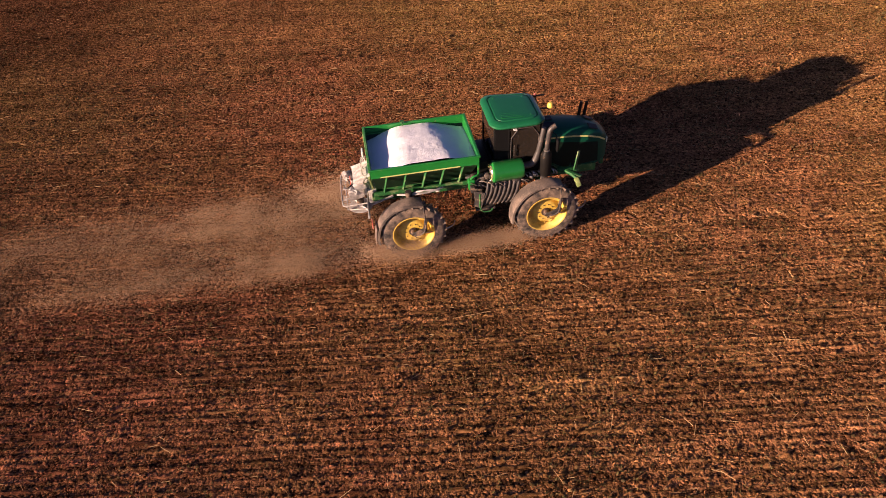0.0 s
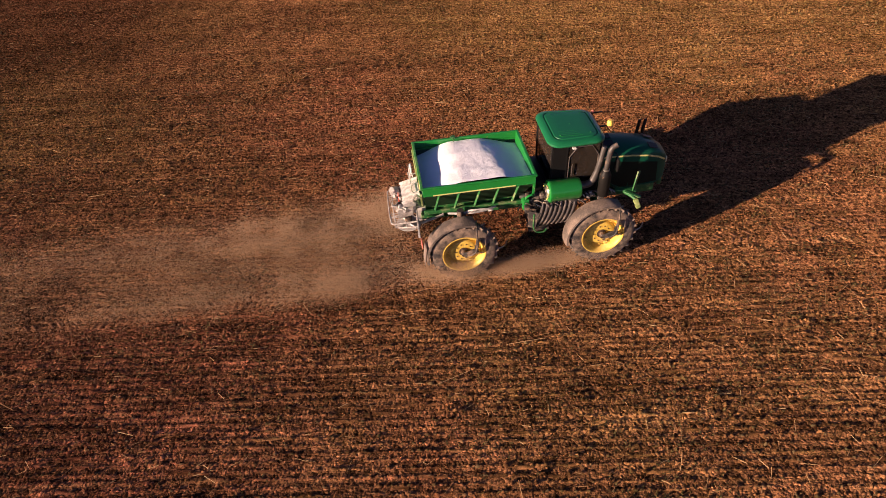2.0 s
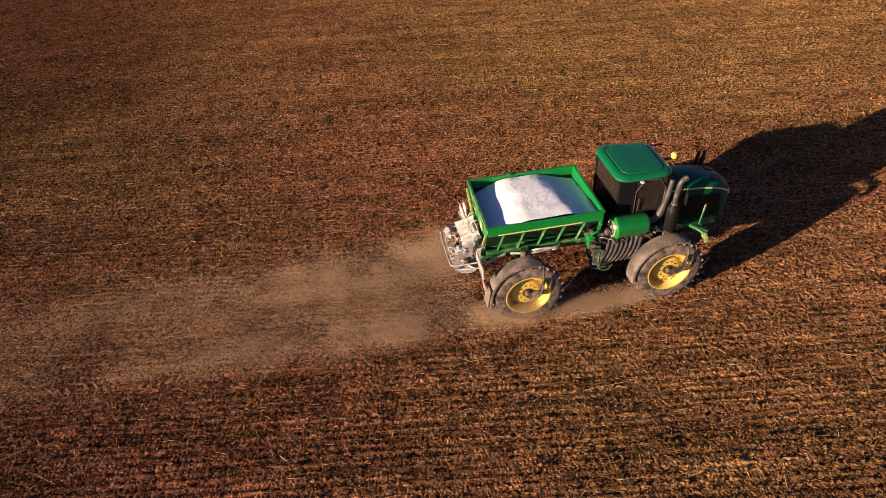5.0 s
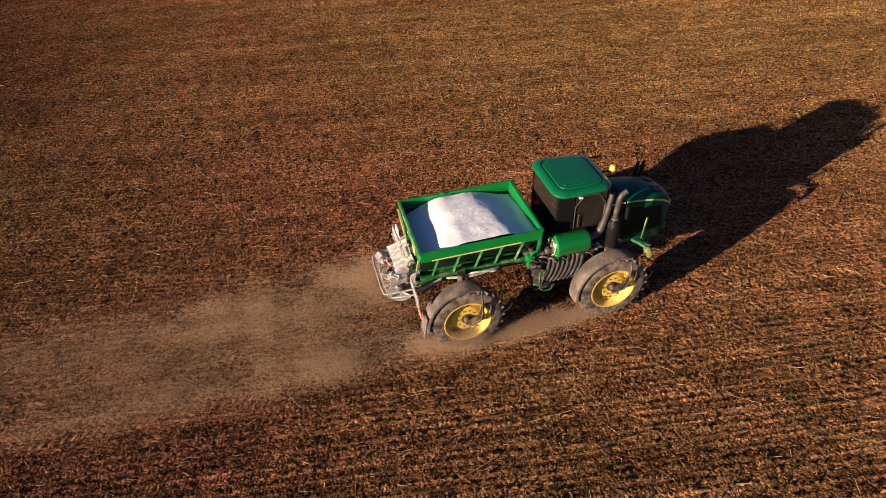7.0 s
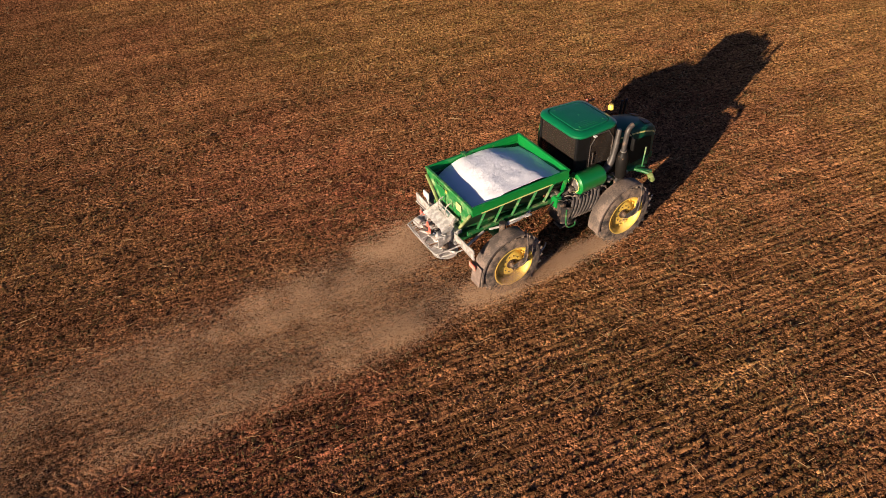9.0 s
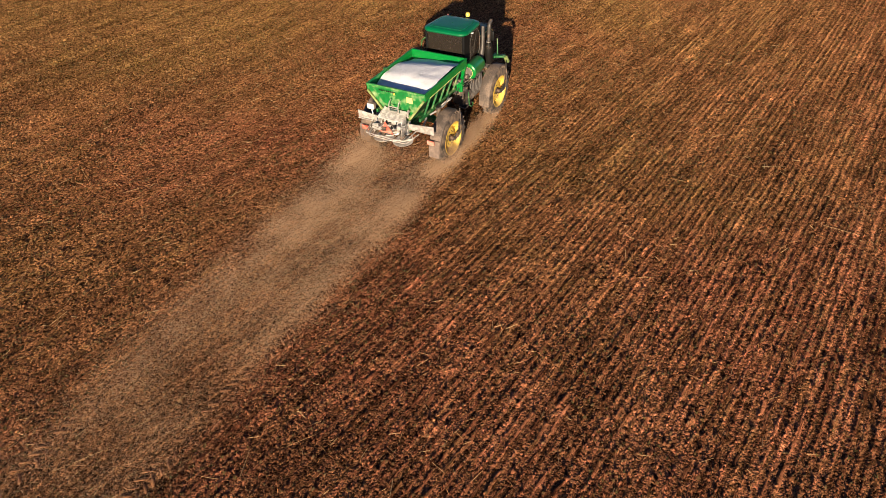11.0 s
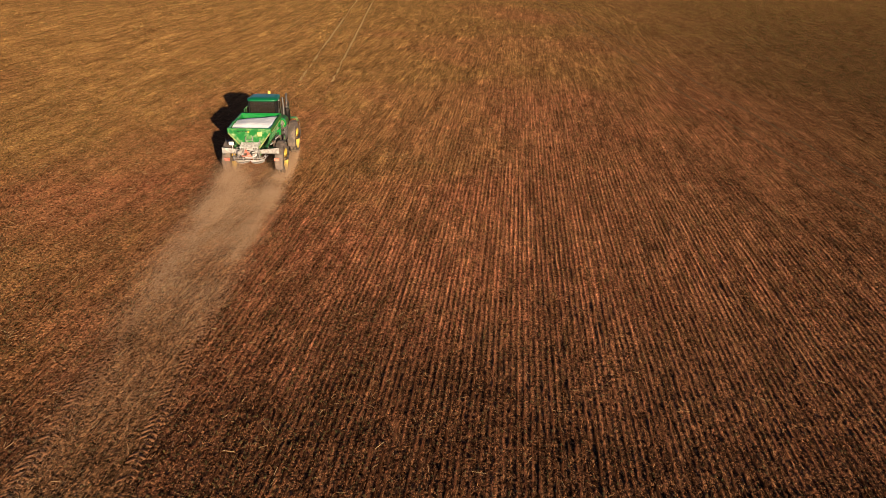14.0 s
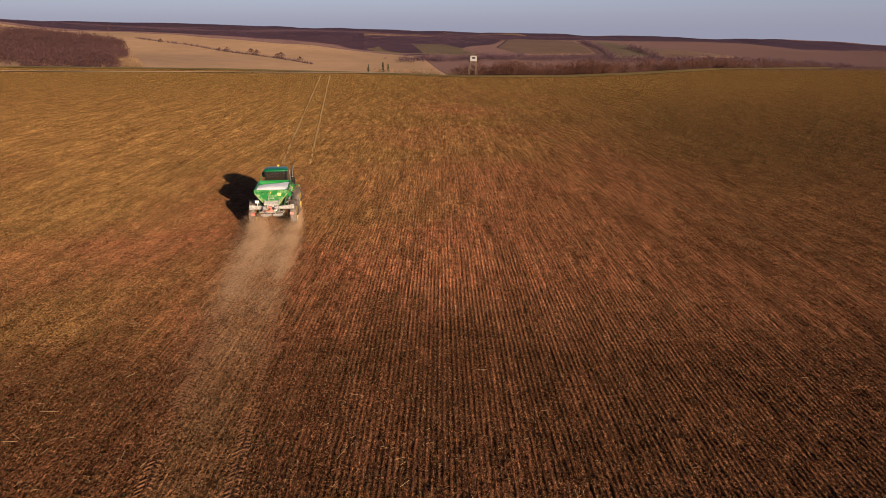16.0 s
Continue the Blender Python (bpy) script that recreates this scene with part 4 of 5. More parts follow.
seam = rz(outline(RX0, RX1, RW, 0.30, 3.468, 0.180, 0.93))
tube(bm, seam[2:19], 0.006, 5, 0)
part("roof_seam_glint", bm, GREEN, roof, "light green line for the highlight along the raised roof panel's seam", True)
for px, py, pw in ((2.40, 0.70, 0.07), (2.40, -0.70, 0.07), (3.60, 0.68, 0.06), (3.60, -0.68, 0.06), (2.76, 0.72, 0.05), (2.76, -0.72, 0.05)):
    bm = bar(bmesh.new(), (px, py, 2.1), (px + (0.04 if px > 3 else 0), py * 1.02, 3.33), pw, pw, 0.012)
    part("pillar", bm, BLACK, cab)
for side in (-1, 1):
    for x0, x1 in ((2.78, 3.58),):
        bm = sheet(bmesh.new(), [(x0, side * 0.725, 2.14), (x1, side * 0.725, 2.14), (x1, side * 0.735, 3.31), (x0, side * 0.735, 3.31)], 0.008)
        part("window_pane", bm, GLASS, cab, "dark tinted pane")
for side in (-1, 1):
    bm = tube(bmesh.new(), [(2.82, side * 0.745, 2.18), (3.55, side * 0.745, 2.18), (3.57, side * 0.752, 3.27), (2.82, side * 0.752, 3.27), (2.82, side * 0.745, 2.18)], 0.013, 6, 1)
    tube(bm, [(2.90, side * 0.775, 2.45), (2.90, side * 0.785, 2.80)], 0.012, 6, 0)
    part("door_frame", bm, FIN, cab, "thin grey door frame with a grab handle", True)
for side in (-1, 1):
    bm = sheet(bmesh.new(), [(2.40, side * 0.725, 2.10), (2.74, side * 0.725, 2.10), (2.74, side * 0.735, 3.31), (2.40, side * 0.735, 3.31)], 0.02)
    part("rear_quarter_panel", bm, BLACK, cab, "black rear quarter panel")
for x, w in ((2.385, 0.66), (3.645, 0.62)):
    bm = sheet(bmesh.new(), [(x, -w, 2.14), (x, w, 2.14), (x, w, 3.31), (x, -w, 3.31)], 0.008)
    part("window_pane", bm, GLASS, cab, "dark tinted pane")
bm = box(bmesh.new(), (2.40, -0.66, 2.12), (2.43, 0.66, 2.62), 0.01)
part("bulkhead", bm, INSIDE, cab, "dark rear cab lining")
bm = box(bmesh.new(), (2.42, 0.66, 2.12), (3.58, 0.69, 2.60), 0.01)
part("door_lining", bm, INSIDE, cab, "dark door lining")
bm = box(bmesh.new(), (2.38, -0.70, 3.29), (3.64, 0.70, 3.315), 0.008)
part("headliner", bm, INSIDE, cab, "dark headliner")
bm = box(bmesh.new(), (2.62, -0.27, 2.05), (3.08, 0.27, 2.42), 0.06)
box(bm, (2.52, -0.25, 2.36), (2.66, 0.25, 3.02), 0.05)
part("operator_seat", bm, INSIDE, cab, "empty dark seat", True)
bm = box(bmesh.new(), (3.30, -0.22, 2.1), (3.50, 0.22, 2.62), 0.05)
tube(bm, [(3.25 + 0.05 * math.cos(a), 0.19 * math.sin(a), 2.70 + 0.17 * math.cos(a)) for a in np.linspace(0, math.tau, 13)], 0.014, 6, 1)
part("steering_console", bm, INSIDE, cab, "", True)
bm = box(bmesh.new(), (2.70, -0.56, 2.12), (3.30, -0.36, 2.55), 0.05)
part("armrest_console", bm, INSIDE, cab, "", True)
for x, y in ((3.98, -0.06), (3.98, 0.62)):
    bm = spin(bmesh.new(), [(0, 0.13), (0.05, 0.125), (0.075, 0.09), (0.08, 0.0), (0.06, -0.02), (0, -0.02)], 16, "z", (x + 0.06, y, 3.36))
    b = part("beacon", bm, AMBER if y < 0 else RED, machine, "yellow warning beacon" if y < 0 else "small red lamp", True)
    if y > 0:
        b.matrix_basis = Matrix.Translation((x - 0.2, y, 3.36)) @ Matrix.Scale(0.45, 4) @ Matrix.Translation((-x, -y, -3.36))
    bm = bar(bmesh.new(), (3.68, y, 3.34), (x + 0.1, y, 3.34), 0.05, 0.03)
    part("beacon_arm", bm, BLACK, machine)
bm = box(bmesh.new(), (2.86, -0.83, 3.265), (2.95, -0.76, 3.292), 0.006)
part("door_latch", bm, WHITE, cab, "small white latch")

# hood
secs = [(3.74, 0.50, 2.86, 1.55), (4.10, 0.50, 2.86, 1.55), (4.60, 0.48, 2.82, 1.55), (5.05, 0.45, 2.74, 1.55), (5.38, 0.40, 2.62, 1.58), (5.58, 0.33, 2.48, 1.62), (5.68, 0.24, 2.32, 1.68)]
rings = []
for x, w, z1, z0 in secs:
    c = 0.14 if x < 5.3 else 0.10
    rings.append([(x, -w, z0), (x, -w, z1 - c - 0.12), (x, -w * 0.98, z1 - c), (x, -w * 0.86, z1 - c * 0.4), (x, -w * 0.6, z1 - 0.015), (x, 0, z1 + 0.015), (x, w * 0.6, z1 - 0.015), (x, w * 0.86, z1 - c * 0.4), (x, w * 0.98, z1 - c), (x, w, z1 - c - 0.12), (x, w, z0)])
hood = part("hood", loft(bmesh.new(), rings), HOOD_M, machine, "glossy dark green engine hood", True)
for side in (-1, 1):
    bm = bmesh.new()
    for (xa, wa, za, _), (xb, wb, zb, _) in zip(secs[:-2], secs[1:-1]):
        bar(bm, (xa, side * (wa + 0.002), za - 0.20), (xb, side * (wb + 0.002), zb - 0.20), 0.012, 0.045, 0.002)
    part("stripe", bm, CREAM, hood, "yellow stripe")
    # near-black sheet added to stand in for shade on the hood's side
    bm = sheet(bmesh.new(), [(3.86, side * 0.507, 1.62), (5.40, side * 0.425, 1.68), (5.34, side * 0.430, 2.30), (3.86, side * 0.507, 2.56)], -0.012 * side)
    part("side_shade", bm, HOOD_SHADE, hood, "dark sheet that paints the shade on the hood's side")
    bm = sheet(bmesh.new(), [(3.82, side * 0.05, 2.888), (4.16, side * 0.05, 2.886), (4.16, side * 0.27, 2.872), (3.82, side * 0.27, 2.874)], 0.012)
    part("top_screen", bm, BLACK, hood, "black mesh screen")
    bm = sheet(bmesh.new(), [(5.10, side * 0.12, 2.748), (5.36, side * 0.11, 2.655), (5.36, side * 0.30, 2.625), (5.10, side * 0.34, 2.712)], 0.012)
    part("top_screen", bm, BLACK, hood, "black mesh screen")
    bm = box(bmesh.new(), (5.60, side * 0.17 - 0.09, 2.10), (5.70, side * 0.17 + 0.09, 2.28), 0.03)
    part("headlight", bm, LENS, hood, "clear headlight")
bm = box(bmesh.new(), (5.50, -0.36, 1.46), (5.62, 0.36, 1.66), 0.04)
part("front_bumper", bm, GREEN_DUSTY, machine)

for x in (5.08, 5.24):
    bm = bar(bmesh.new(), (x, 0.62, 2.25), (x + 0.10, 0.66, 2.94), 0.05, 0.09, 0.012)
    part("marker_post", bm, BLACK, machine, "short black post beside the hood")

# lamp arms beside the hood
for side in (-1, 1):
    bm = bmesh.new()
    tube(bm, [(4.05, side * 0.50, 1.82), (4.25, side * 0.85, 1.86), (4.42, side * 1.20, 1.88), (4.48, side * 1.34, 1.86)], 0.04, 8)
    bar(bm, (4.30, side * 1.02, 1.90), (4.62, side * 1.30, 1.86), 0.12, 0.08, 0.02)
    bar(bm, (4.10, side * 0.85, 1.88), (4.60, side * 1.0, 1.88), 0.16, 0.09, 0.02)
    bar(bm, (4.52, side * 1.02, 1.88), (4.62, side * 0.96, 2.46), 0.04, 0.09, 0.01)
    arm = part("lamp_arm", bm, GREEN_DUSTY, machine, "dusty green lamp arm", True)
    bm = box(bmesh.new(), (-0.065, -0.06, -0.13), (0.065, 0.06, 0.13), 0.03, pose(4.50, side * 1.40, 1.78, 18 * side, -20, 0))
    part("lamp_head", bm, GREEN_PALE, arm, "pale dusty lamp head", True)

# right side: air cleaner, ducts, exhaust, engine side
bm = spin(bmesh.new(), [(0, -0.40), (0.20, -0.40), (0.25, -0.41), (0.295, -0.38), (0.30, -0.33), (0.285, -0.28), (0.285, 0.36), (0.26, 0.43), (0.16, 0.46), (0, 0.46)], 28, "x", (2.66, -0.93, 2.16))
tank = part("air_cleaner", bm, GREEN, machine, "green cylindrical air cleaner housing", True)
bm = spin(bmesh.new(), [(0.0, -0.42), (0.07, -0.42), (0.07, -0.44), (0.14, -0.44), (0.17, -0.40)], 20, "x", (2.66, -0.93, 2.16))
part("end_cap", bm, CHROME, tank, "bright round end cap", True)
bm = bmesh.new()
for a in np.linspace(0, math.tau, 14)[:-1]:
    tube(bm, [(2.24, -0.93 + 0.19 * math.cos(a), 2.16 + 0.19 * math.sin(a)), (2.21, -0.93 + 0.20 * math.cos(a + 0.3), 2.16 + 0.20 * math.sin(a + 0.3))], 0.012, 5, 0)
part("clip_ring", bm, CREAM, tank, "pale clips")
bm = tube(bmesh.new(), [(3.10, -0.88, 2.18), (3.36, -0.88, 2.18), (3.48, -0.88, 2.34), (3.56, -0.88, 2.70), (3.66, -0.84, 3.25)], [0.095, 0.095, 0.09, 0.075, 0.065, 0.06], 12)
part("intake_duct", bm, PIPE, machine, "grey bent air duct", True)
bm = spin(bmesh.new(), [(0, 0), (0.13, 0), (0.15, 0.03), (0.15, 0.60), (0.13, 0.68), (0.085, 0.76), (0, 0.76)], 22, "z", (3.70, -1.04, 1.92))
part("muffler", bm, DUCT, machine, "black muffler canister", True)
bm = tube(bmesh.new(), [(3.70, -1.04, 2.62), (3.72, -1.04, 3.05), (3.75, -1.04, 3.32), (3.90, -1.04, 3.40)], 0.066, 14)
stack = part("exhaust_stack", bm, PIPE, machine, "bent grey exhaust pipe", True)
bm = spin(bmesh.new(), [(0.07, -0.03), (0.082, -0.028), (0.082, 0.028), (0.07, 0.03), (0.07, -0.03)], 18, "z", (3.702, -1.04, 2.69))
part("clamp", bm, CHROME, stack, "bright pipe clamp", True)
bm = box(bmesh.new(), (1.78, -0.98, 1.12), (2.95, -0.55, 1.95), 0.05)
block = part("engine_side", bm, GRIME, machine, "grimy engine side panel")
for k in range(8):
    x = 2.00 + 0.120 * k
    pts = [(x + 0.14, -0.94, 1.93), (x + 0.13, -1.08, 1.88), (x + 0.08, -1.13, 1.62), (x - 0.02, -1.12, 1.34), (x - 0.08, -1.04, 1.18)]
    bm = tube(bmesh.new(), pts, 0.040, 8, 1)
    part("corrugation", bm, FIN, block, "", True)
    bm = tube(bmesh.new(), [(p[0] + 0.060, p[1] + 0.006, p[2]) for p in pts], 0.011, 5, 1)
    part("pipe", bm, GRIME, block, "thin dusty pipe", True)
bm = sheet(bmesh.new(), [(1.76, -1.06, 1.20), (1.94, -1.14, 1.16), (2.04, -1.14, 1.66), (1.78, -1.06, 1.72)], 0.03)
part("cover_plate", bm, GRIME, block, "dusty cover plate")
rng = random.Random(11)
for k in range(16):
    c = (1.65 + rng.random() * 1.3, -0.75 - rng.random() * 0.35, 1.75 + rng.random() * 0.3)
    w = 0.03 + 0.05 * rng.random()
    bm = box(bmesh.new(), [v - w * (0.6 + rng.random()) for v in c], [v + w * (0.6 + rng.random()) for v in c], 0.012)
    part("valve", bm, (GRIME, CHROME, WORN, WORN)[k % 4], machine, "", True)
for k in range(9):
    x, y = 1.55 + 0.16 * k, -0.80 - 0.05 * (k % 3)
    z = 1.95 + 0.06 * (k % 2)
    bm = tube(bmesh.new(), [(x, y, 1.55), (x + 0.05, y - 0.12, z - 0.1), (x + 0.2, y - 0.1, z), (x + 0.38, y + 0.1, z - 0.05), (x + 0.45, y + 0.25, 1.7)], 0.02, 6)
    part("hose", bm, WORN if k % 3 == 1 else BLACK, machine, "worn brown hydraulic hose" if k % 3 == 1 else "black hydraulic hose", True)
bm = bmesh.new()
tube(bm, [(1.90, -1.12, 1.62), (1.88, -1.16, 1.05), (2.2, -1.16, 1.0), (2.25, -1.1, 1.06)], 0.022, 7)
part("step_rail", bm, GREEN_DUSTY, machine, "green step rail", True)
bm = box(bmesh.new(), (1.80, -1.05, 0.98), (2.35, -0.75, 1.05), 0.012)
part("step", bm, GRIME, machine)
bm = box(bmesh.new(), (1.62, -1.02, 1.70), (1.80, -0.78, 2.02), 0.03)
tube(bm, [(1.7, -0.95, 2.0), (1.72, -1.0, 2.12), (1.85, -0.98, 2.15)], 0.03, 7)
part("tank_bracket", bm, GREEN, machine, "green bracket")
bm = box(bmesh.new(), (1.75, 0.55, 1.15), (3.0, 1.02, 1.95), 0.06)
part("fuel_tank", bm, BLACK, machine, "black fuel tank", True)
bm = box(bmesh.new(), (1.95, -0.55, 1.62), (2.33, 0.55, 2.25), 0.04)
part("engine_cover", bm, BLACK, machine, "", True)
bm = bmesh.new()
for k in range(10):
    x = 3.15 + 0.09 * k
    tube(bm, [(x, -0.75, 1.85), (x + 0.05, -0.95, 1.95 + 0.04 * (k % 3)), (x + 0.12, -0.98, 1.84), (x + 0.1, -0.8, 1.7)], 0.02, 6)
part("pipework", bm, CHROME, machine, "bright fittings and pipes", True)
rng = random.Random(29)
for k in range(22):
    x, y, z = 1.70 + rng.random() * 1.35, -1.0 - rng.random() * 0.14, 1.84 + rng.random() * 0.12
    bm = tube(bmesh.new(), [(x, y + 0.12, z - 0.10), (x + rng.uniform(-0.1, 0.1), y, z + 0.04), (x + rng.uniform(0.05, 0.25), y - 0.04, z - 0.02), (x + rng.uniform(0.1, 0.3), y + 0.02, z - 0.16)], 0.010 + 0.010 * rng.random(), 6)
    part("hose", bm, (BLACK, WORN, CHROME, WORN)[k % 4], machine, "", True)
for k in range(8):
    x, y = 3.25 + rng.random() * 0.55, -0.90 - rng.random() * 0.2
    bm = box(bmesh.new(), (-0.05, -0.04, -0.03), (0.05, 0.04, 0.03), 0.01, pose(x, y, 1.90 + rng.random() * 0.06, rng.uniform(-20, 20), 0, rng.uniform(0, 90)))
    part("valve", bm, (CHROME, GRIME)[k % 2], machine, "", True)
bm = bmesh.new()
for dx in (0.0, 0.12):
    tube(bm, [(0.05 + dx, -0.85, 1.72), (0.25 + dx, -1.02, 1.95), (0.65 + dx, -1.08, 1.95), (0.85, -1.02, 1.86), (0.75, -0.9, 1.75)], 0.022, 7)
tube(bm, [(-0.3, -0.84, 1.78), (0.1, -0.98, 1.82), (0.55, -0.96, 1.80), (0.95, -0.84, 1.82)], 0.03, 7)
part("side_tubes", bm, STEEL, machine, "dusty bent tubes", True)

# left of the cab: ladder rails and mirror
bm = bmesh.new()
for x in (2.62, 3.05):
    tube(bm, [(x, 0.80, 1.75), (x, 1.08, 1.95), (x, 1.10, 2.85), (x, 0.80, 3.02)], 0.020, 7)
for z in (2.1, 2.45, 2.8):
    tube(bm, [(2.62, 1.09, z), (3.05, 1.09, z)], 0.015, 6, 0)
part("handrail", bm, GREEN_DUSTY, machine, "green ladder handrail", True)
bm = box(bmesh.new(), (2.4, 0.70, 1.60), (3.4, 1.12, 1.66), 0.012)
part("platform", bm, GRIME, machine)
for side in (-1, 1):
    bm = tube(bmesh.new(), [(3.66, side * 0.72, 3.15), (3.95, side * 0.98, 3.12), (3.98, side * 1.02, 2.95)], 0.014, 6)
    box(bm, (3.95, side * 1.02 - 0.10, 2.62), (4.0, side * 1.02 + 0.10, 2.98), 0.02)
    part("mirror", bm, BLACK, machine, "black side mirror", True)

# rear: spreading gear
bm = box(bmesh.new(), (-1.05, -0.42, 1.30), (-0.82, 0.42, 1.72), 0.02)
box(bm, (-1.42, -0.36, 1.62), (-0.90, 0.36, 1.74), 0.02)
box(bm, (-1.30, -0.30, 1.74), (-0.98, 0.30, 1.90), 0.03)
deck = part("spreading_deck", bm, STEEL, machine, "pale dusty steel spreading deck")
bm = sheet(bmesh.new(), [(-0.94, -0.42, 2.08), (-0.94, 0.42, 2.08), (-1.40, 0.42, 1.95), (-1.40, -0.42, 1.95)], 0.02)
for side in (-1, 1):
    bar(bm, (-0.93, side * 0.43, 2.10), (-1.42, side * 0.43, 1.96), 0.03, 0.08, 0.006)
part("chute_plate", bm, CHALKY, deck, "sloping chute plate white with fertilizer")
for side in (-1, 1):
    bm = spin(bmesh.new(), [(0, 0.03), (0.12, 0.03), (0.16, 0.15), (0.18, 0.15), (0.15, 0.0), (0, 0.0)], 22, "z", (-1.40, side * 0.22, 1.60))
    part("outlet_cone", bm, GRIME, deck, "dark round outlet", True)
    bm = sheet(bmesh.new(), [(-1.16, side * 0.46, 1.58), (-1.56, side * 0.52, 1.52), (-1.56, side * 0.52, 1.80), (-1.16, side * 0.46, 1.84)], 0.018)
    part("side_shield", bm, DUSTED, deck, "whitened side shield")
for side in (-1, 1):
    bm = spin(bmesh.new(), [(0, 0.06), (0.07, 0.05), (0.08, 0.015), (0.33, 0.012), (0.33, 0.0), (0, 0.0)], 28, "z", (-1.30, side * 0.36, 1.22))
    for k in range(4):
        a = k * math.pi / 2 + 0.4
        bar(bm, (-1.30 + 0.07 * math.cos(a), side * 0.36 + 0.07 * math.sin(a), 1.255), (-1.30 + 0.33 * math.cos(a + 0.15), side * 0.36 + 0.33 * math.sin(a + 0.15), 1.255), 0.02, 0.07, 0.004)
    part("spinner", bm, STEEL, deck, "bladed spinner disc")
    bm = spin(bmesh.new(), [(0, -0.16), (0.08, -0.16), (0.10, -0.12), (0.10, 0.12), (0.06, 0.17), (0, 0.17)], 16, "z", (-1.30, side * 0.36, 1.46))
    part("drive_motor", bm, GRIME, deck, "", True)
    bm = sheet(bmesh.new(), [(-1.06, side * 0.48, 1.56), (-1.10, side * 1.42, 1.58), (-1.10, side * 1.42, 1.87), (-1.06, side * 0.48, 1.76)], 0.025)
    bar(bm, (-1.07, side * 0.48, 1.58), (-1.11, side * 1.42, 1.60), 0.06, 0.03, 0.006)
    bar(bm, (-1.0, side * 0.95, 1.66), (-0.4, side * 0.75, 1.70), 0.05, 0.05, 0.006)
    part("deflector_fin", bm, DUSTED, machine, "pale dusty deflector plate")
    bm = sheet(bmesh.new(), [(-1.08, side * 0.40, 1.98), (-1.40, side * 0.42, 1.94), (-1.40, side * 0.42, 1.60), (-1.08, side * 0.40, 1.60)], 0.015)
    part("side_plate", bm, STEEL, deck)
rng = random.Random(23)
for k in range(11):
    c = (-1.30 - rng.random() * 0.34, rng.uniform(-0.46, 0.46), 1.66 + rng.random() * 0.16)
    w = (0.04 + 0.08 * rng.random(), 0.04 + 0.10 * rng.random(), 0.02 + 0.05 * rng.random())
    bm = box(bmesh.new(), [-v for v in w], w, 0.012, pose(*c, rng.uniform(-25, 25), rng.uniform(-25, 25), rng.uniform(0, 90)))
    part("fitting", bm, (DUSTED, GRIME, STEEL, DUSTED)[k % 4], deck, "", True)
for k in range(5):
    y = -0.36 + 0.18 * k
    bm = tube(bmesh.new(), [(-0.96, y, 1.70), (-1.10, y + 0.05, 1.98), (-1.30, y - 0.04, 1.92), (-1.42, y + 0.06, 1.60)], 0.016, 6)
    part("hose", bm, BLACK if k % 2 else STEEL, deck, "thin hydraulic hose", True)
bm = bmesh.new()
tube(bm, [(-1.07, -0.83, 1.64), (-1.70, -0.74, 1.56), (-1.78, -0.68, 1.55), (-1.78, 0.68, 1.55), (-1.70, 0.74, 1.56), (-1.07, 0.83, 1.64)], 0.02, 7, 1)
tube(bm, [(-1.07, -0.83, 1.46), (-1.62, -0.72, 1.40), (-1.66, -0.6, 1.39), (-1.66, 0.6, 1.39), (-1.62, 0.72, 1.40), (-1.07, 0.83, 1.46)], 0.018, 7, 1)
for x, y in ((-1.70, -0.72), (-1.70, 0.72), (-1.72, -0.25), (-1.72, 0.25), (-1.40, -0.78), (-1.40, 0.78)):
    tube(bm, [(x, y, 1.57), (x + 0.05, y, 1.41)], 0.014, 6, 0)
for y in (-0.45, 0.0, 0.45):
    tube(bm, [(-1.78, y, 1.55), (-1.42, y, 1.62)], 0.012, 6, 0)
part("guard_rail", bm, DUSTED, deck, "bent whitened guard rail", True)
for side in (-1, 1):
    for k in range(5):
        y = side * (0.30 + 0.085 * k)
        bm = tube(bmesh.new(), [(-1.76, y, 1.55), (-1.46, y, 1.57)], 0.010, 5, 0)
        part("guard_bar", bm, DUSTED, deck)
bm = bmesh.new()
tri = [(-1.50, 0.0, 1.92), (-1.50, 0.26, 1.52), (-1.50, -0.26, 1.52)]
tri = [Vector(p) + Vector((0, 0.12, 0)) for p in tri]
lo, hi = [bm.verts.new(p) for p in tri], [bm.verts.new(p + Vector((0.02, 0, 0))) for p in tri]
bm.faces.new(lo)
bm.faces.new(hi[::-1])
for i in range(3):
    bm.faces.new((lo[i], hi[i], hi[(i + 1) % 3], lo[(i + 1) % 3]))
part("warning_triangle", bm, RED, deck, "faded red warning triangle")
bm = spin(bmesh.new(), [(0, -0.03), (0.11, -0.03), (0.13, 0.0), (0.11, 0.03), (0, 0.03)], 20, "x", (-1.50, -0.26, 1.66))
part("round_plate", bm, WHITE, deck, "white round plate", True)
bm = bmesh.new()
for y in (0.16, -0.18):
    tube(bm, [(-1.0, y, 1.95), (-1.16, y, 2.15), (-1.12, y, 2.40), (-0.98, y, 2.44)], 0.016, 7)
for z in (2.12, 2.28):
    tube(bm, [(-1.14, 0.16, z), (-1.14, -0.18, z)], 0.016, 6, 0)
part("rear_ladder", bm, DUSTED, machine, "pale bent tube ladder", True)
bm = box(bmesh.new(), (-1.08, 0.80, 1.98), (-1.03, 1.05, 2.16), 0.015)
tube(bm, [(-1.05, 0.9, 2.0), (-1.0, 0.9, 1.7)], 0.02, 6, 0)
part("tail_lamp", bm, WHITE, machine, "white lamp housing")
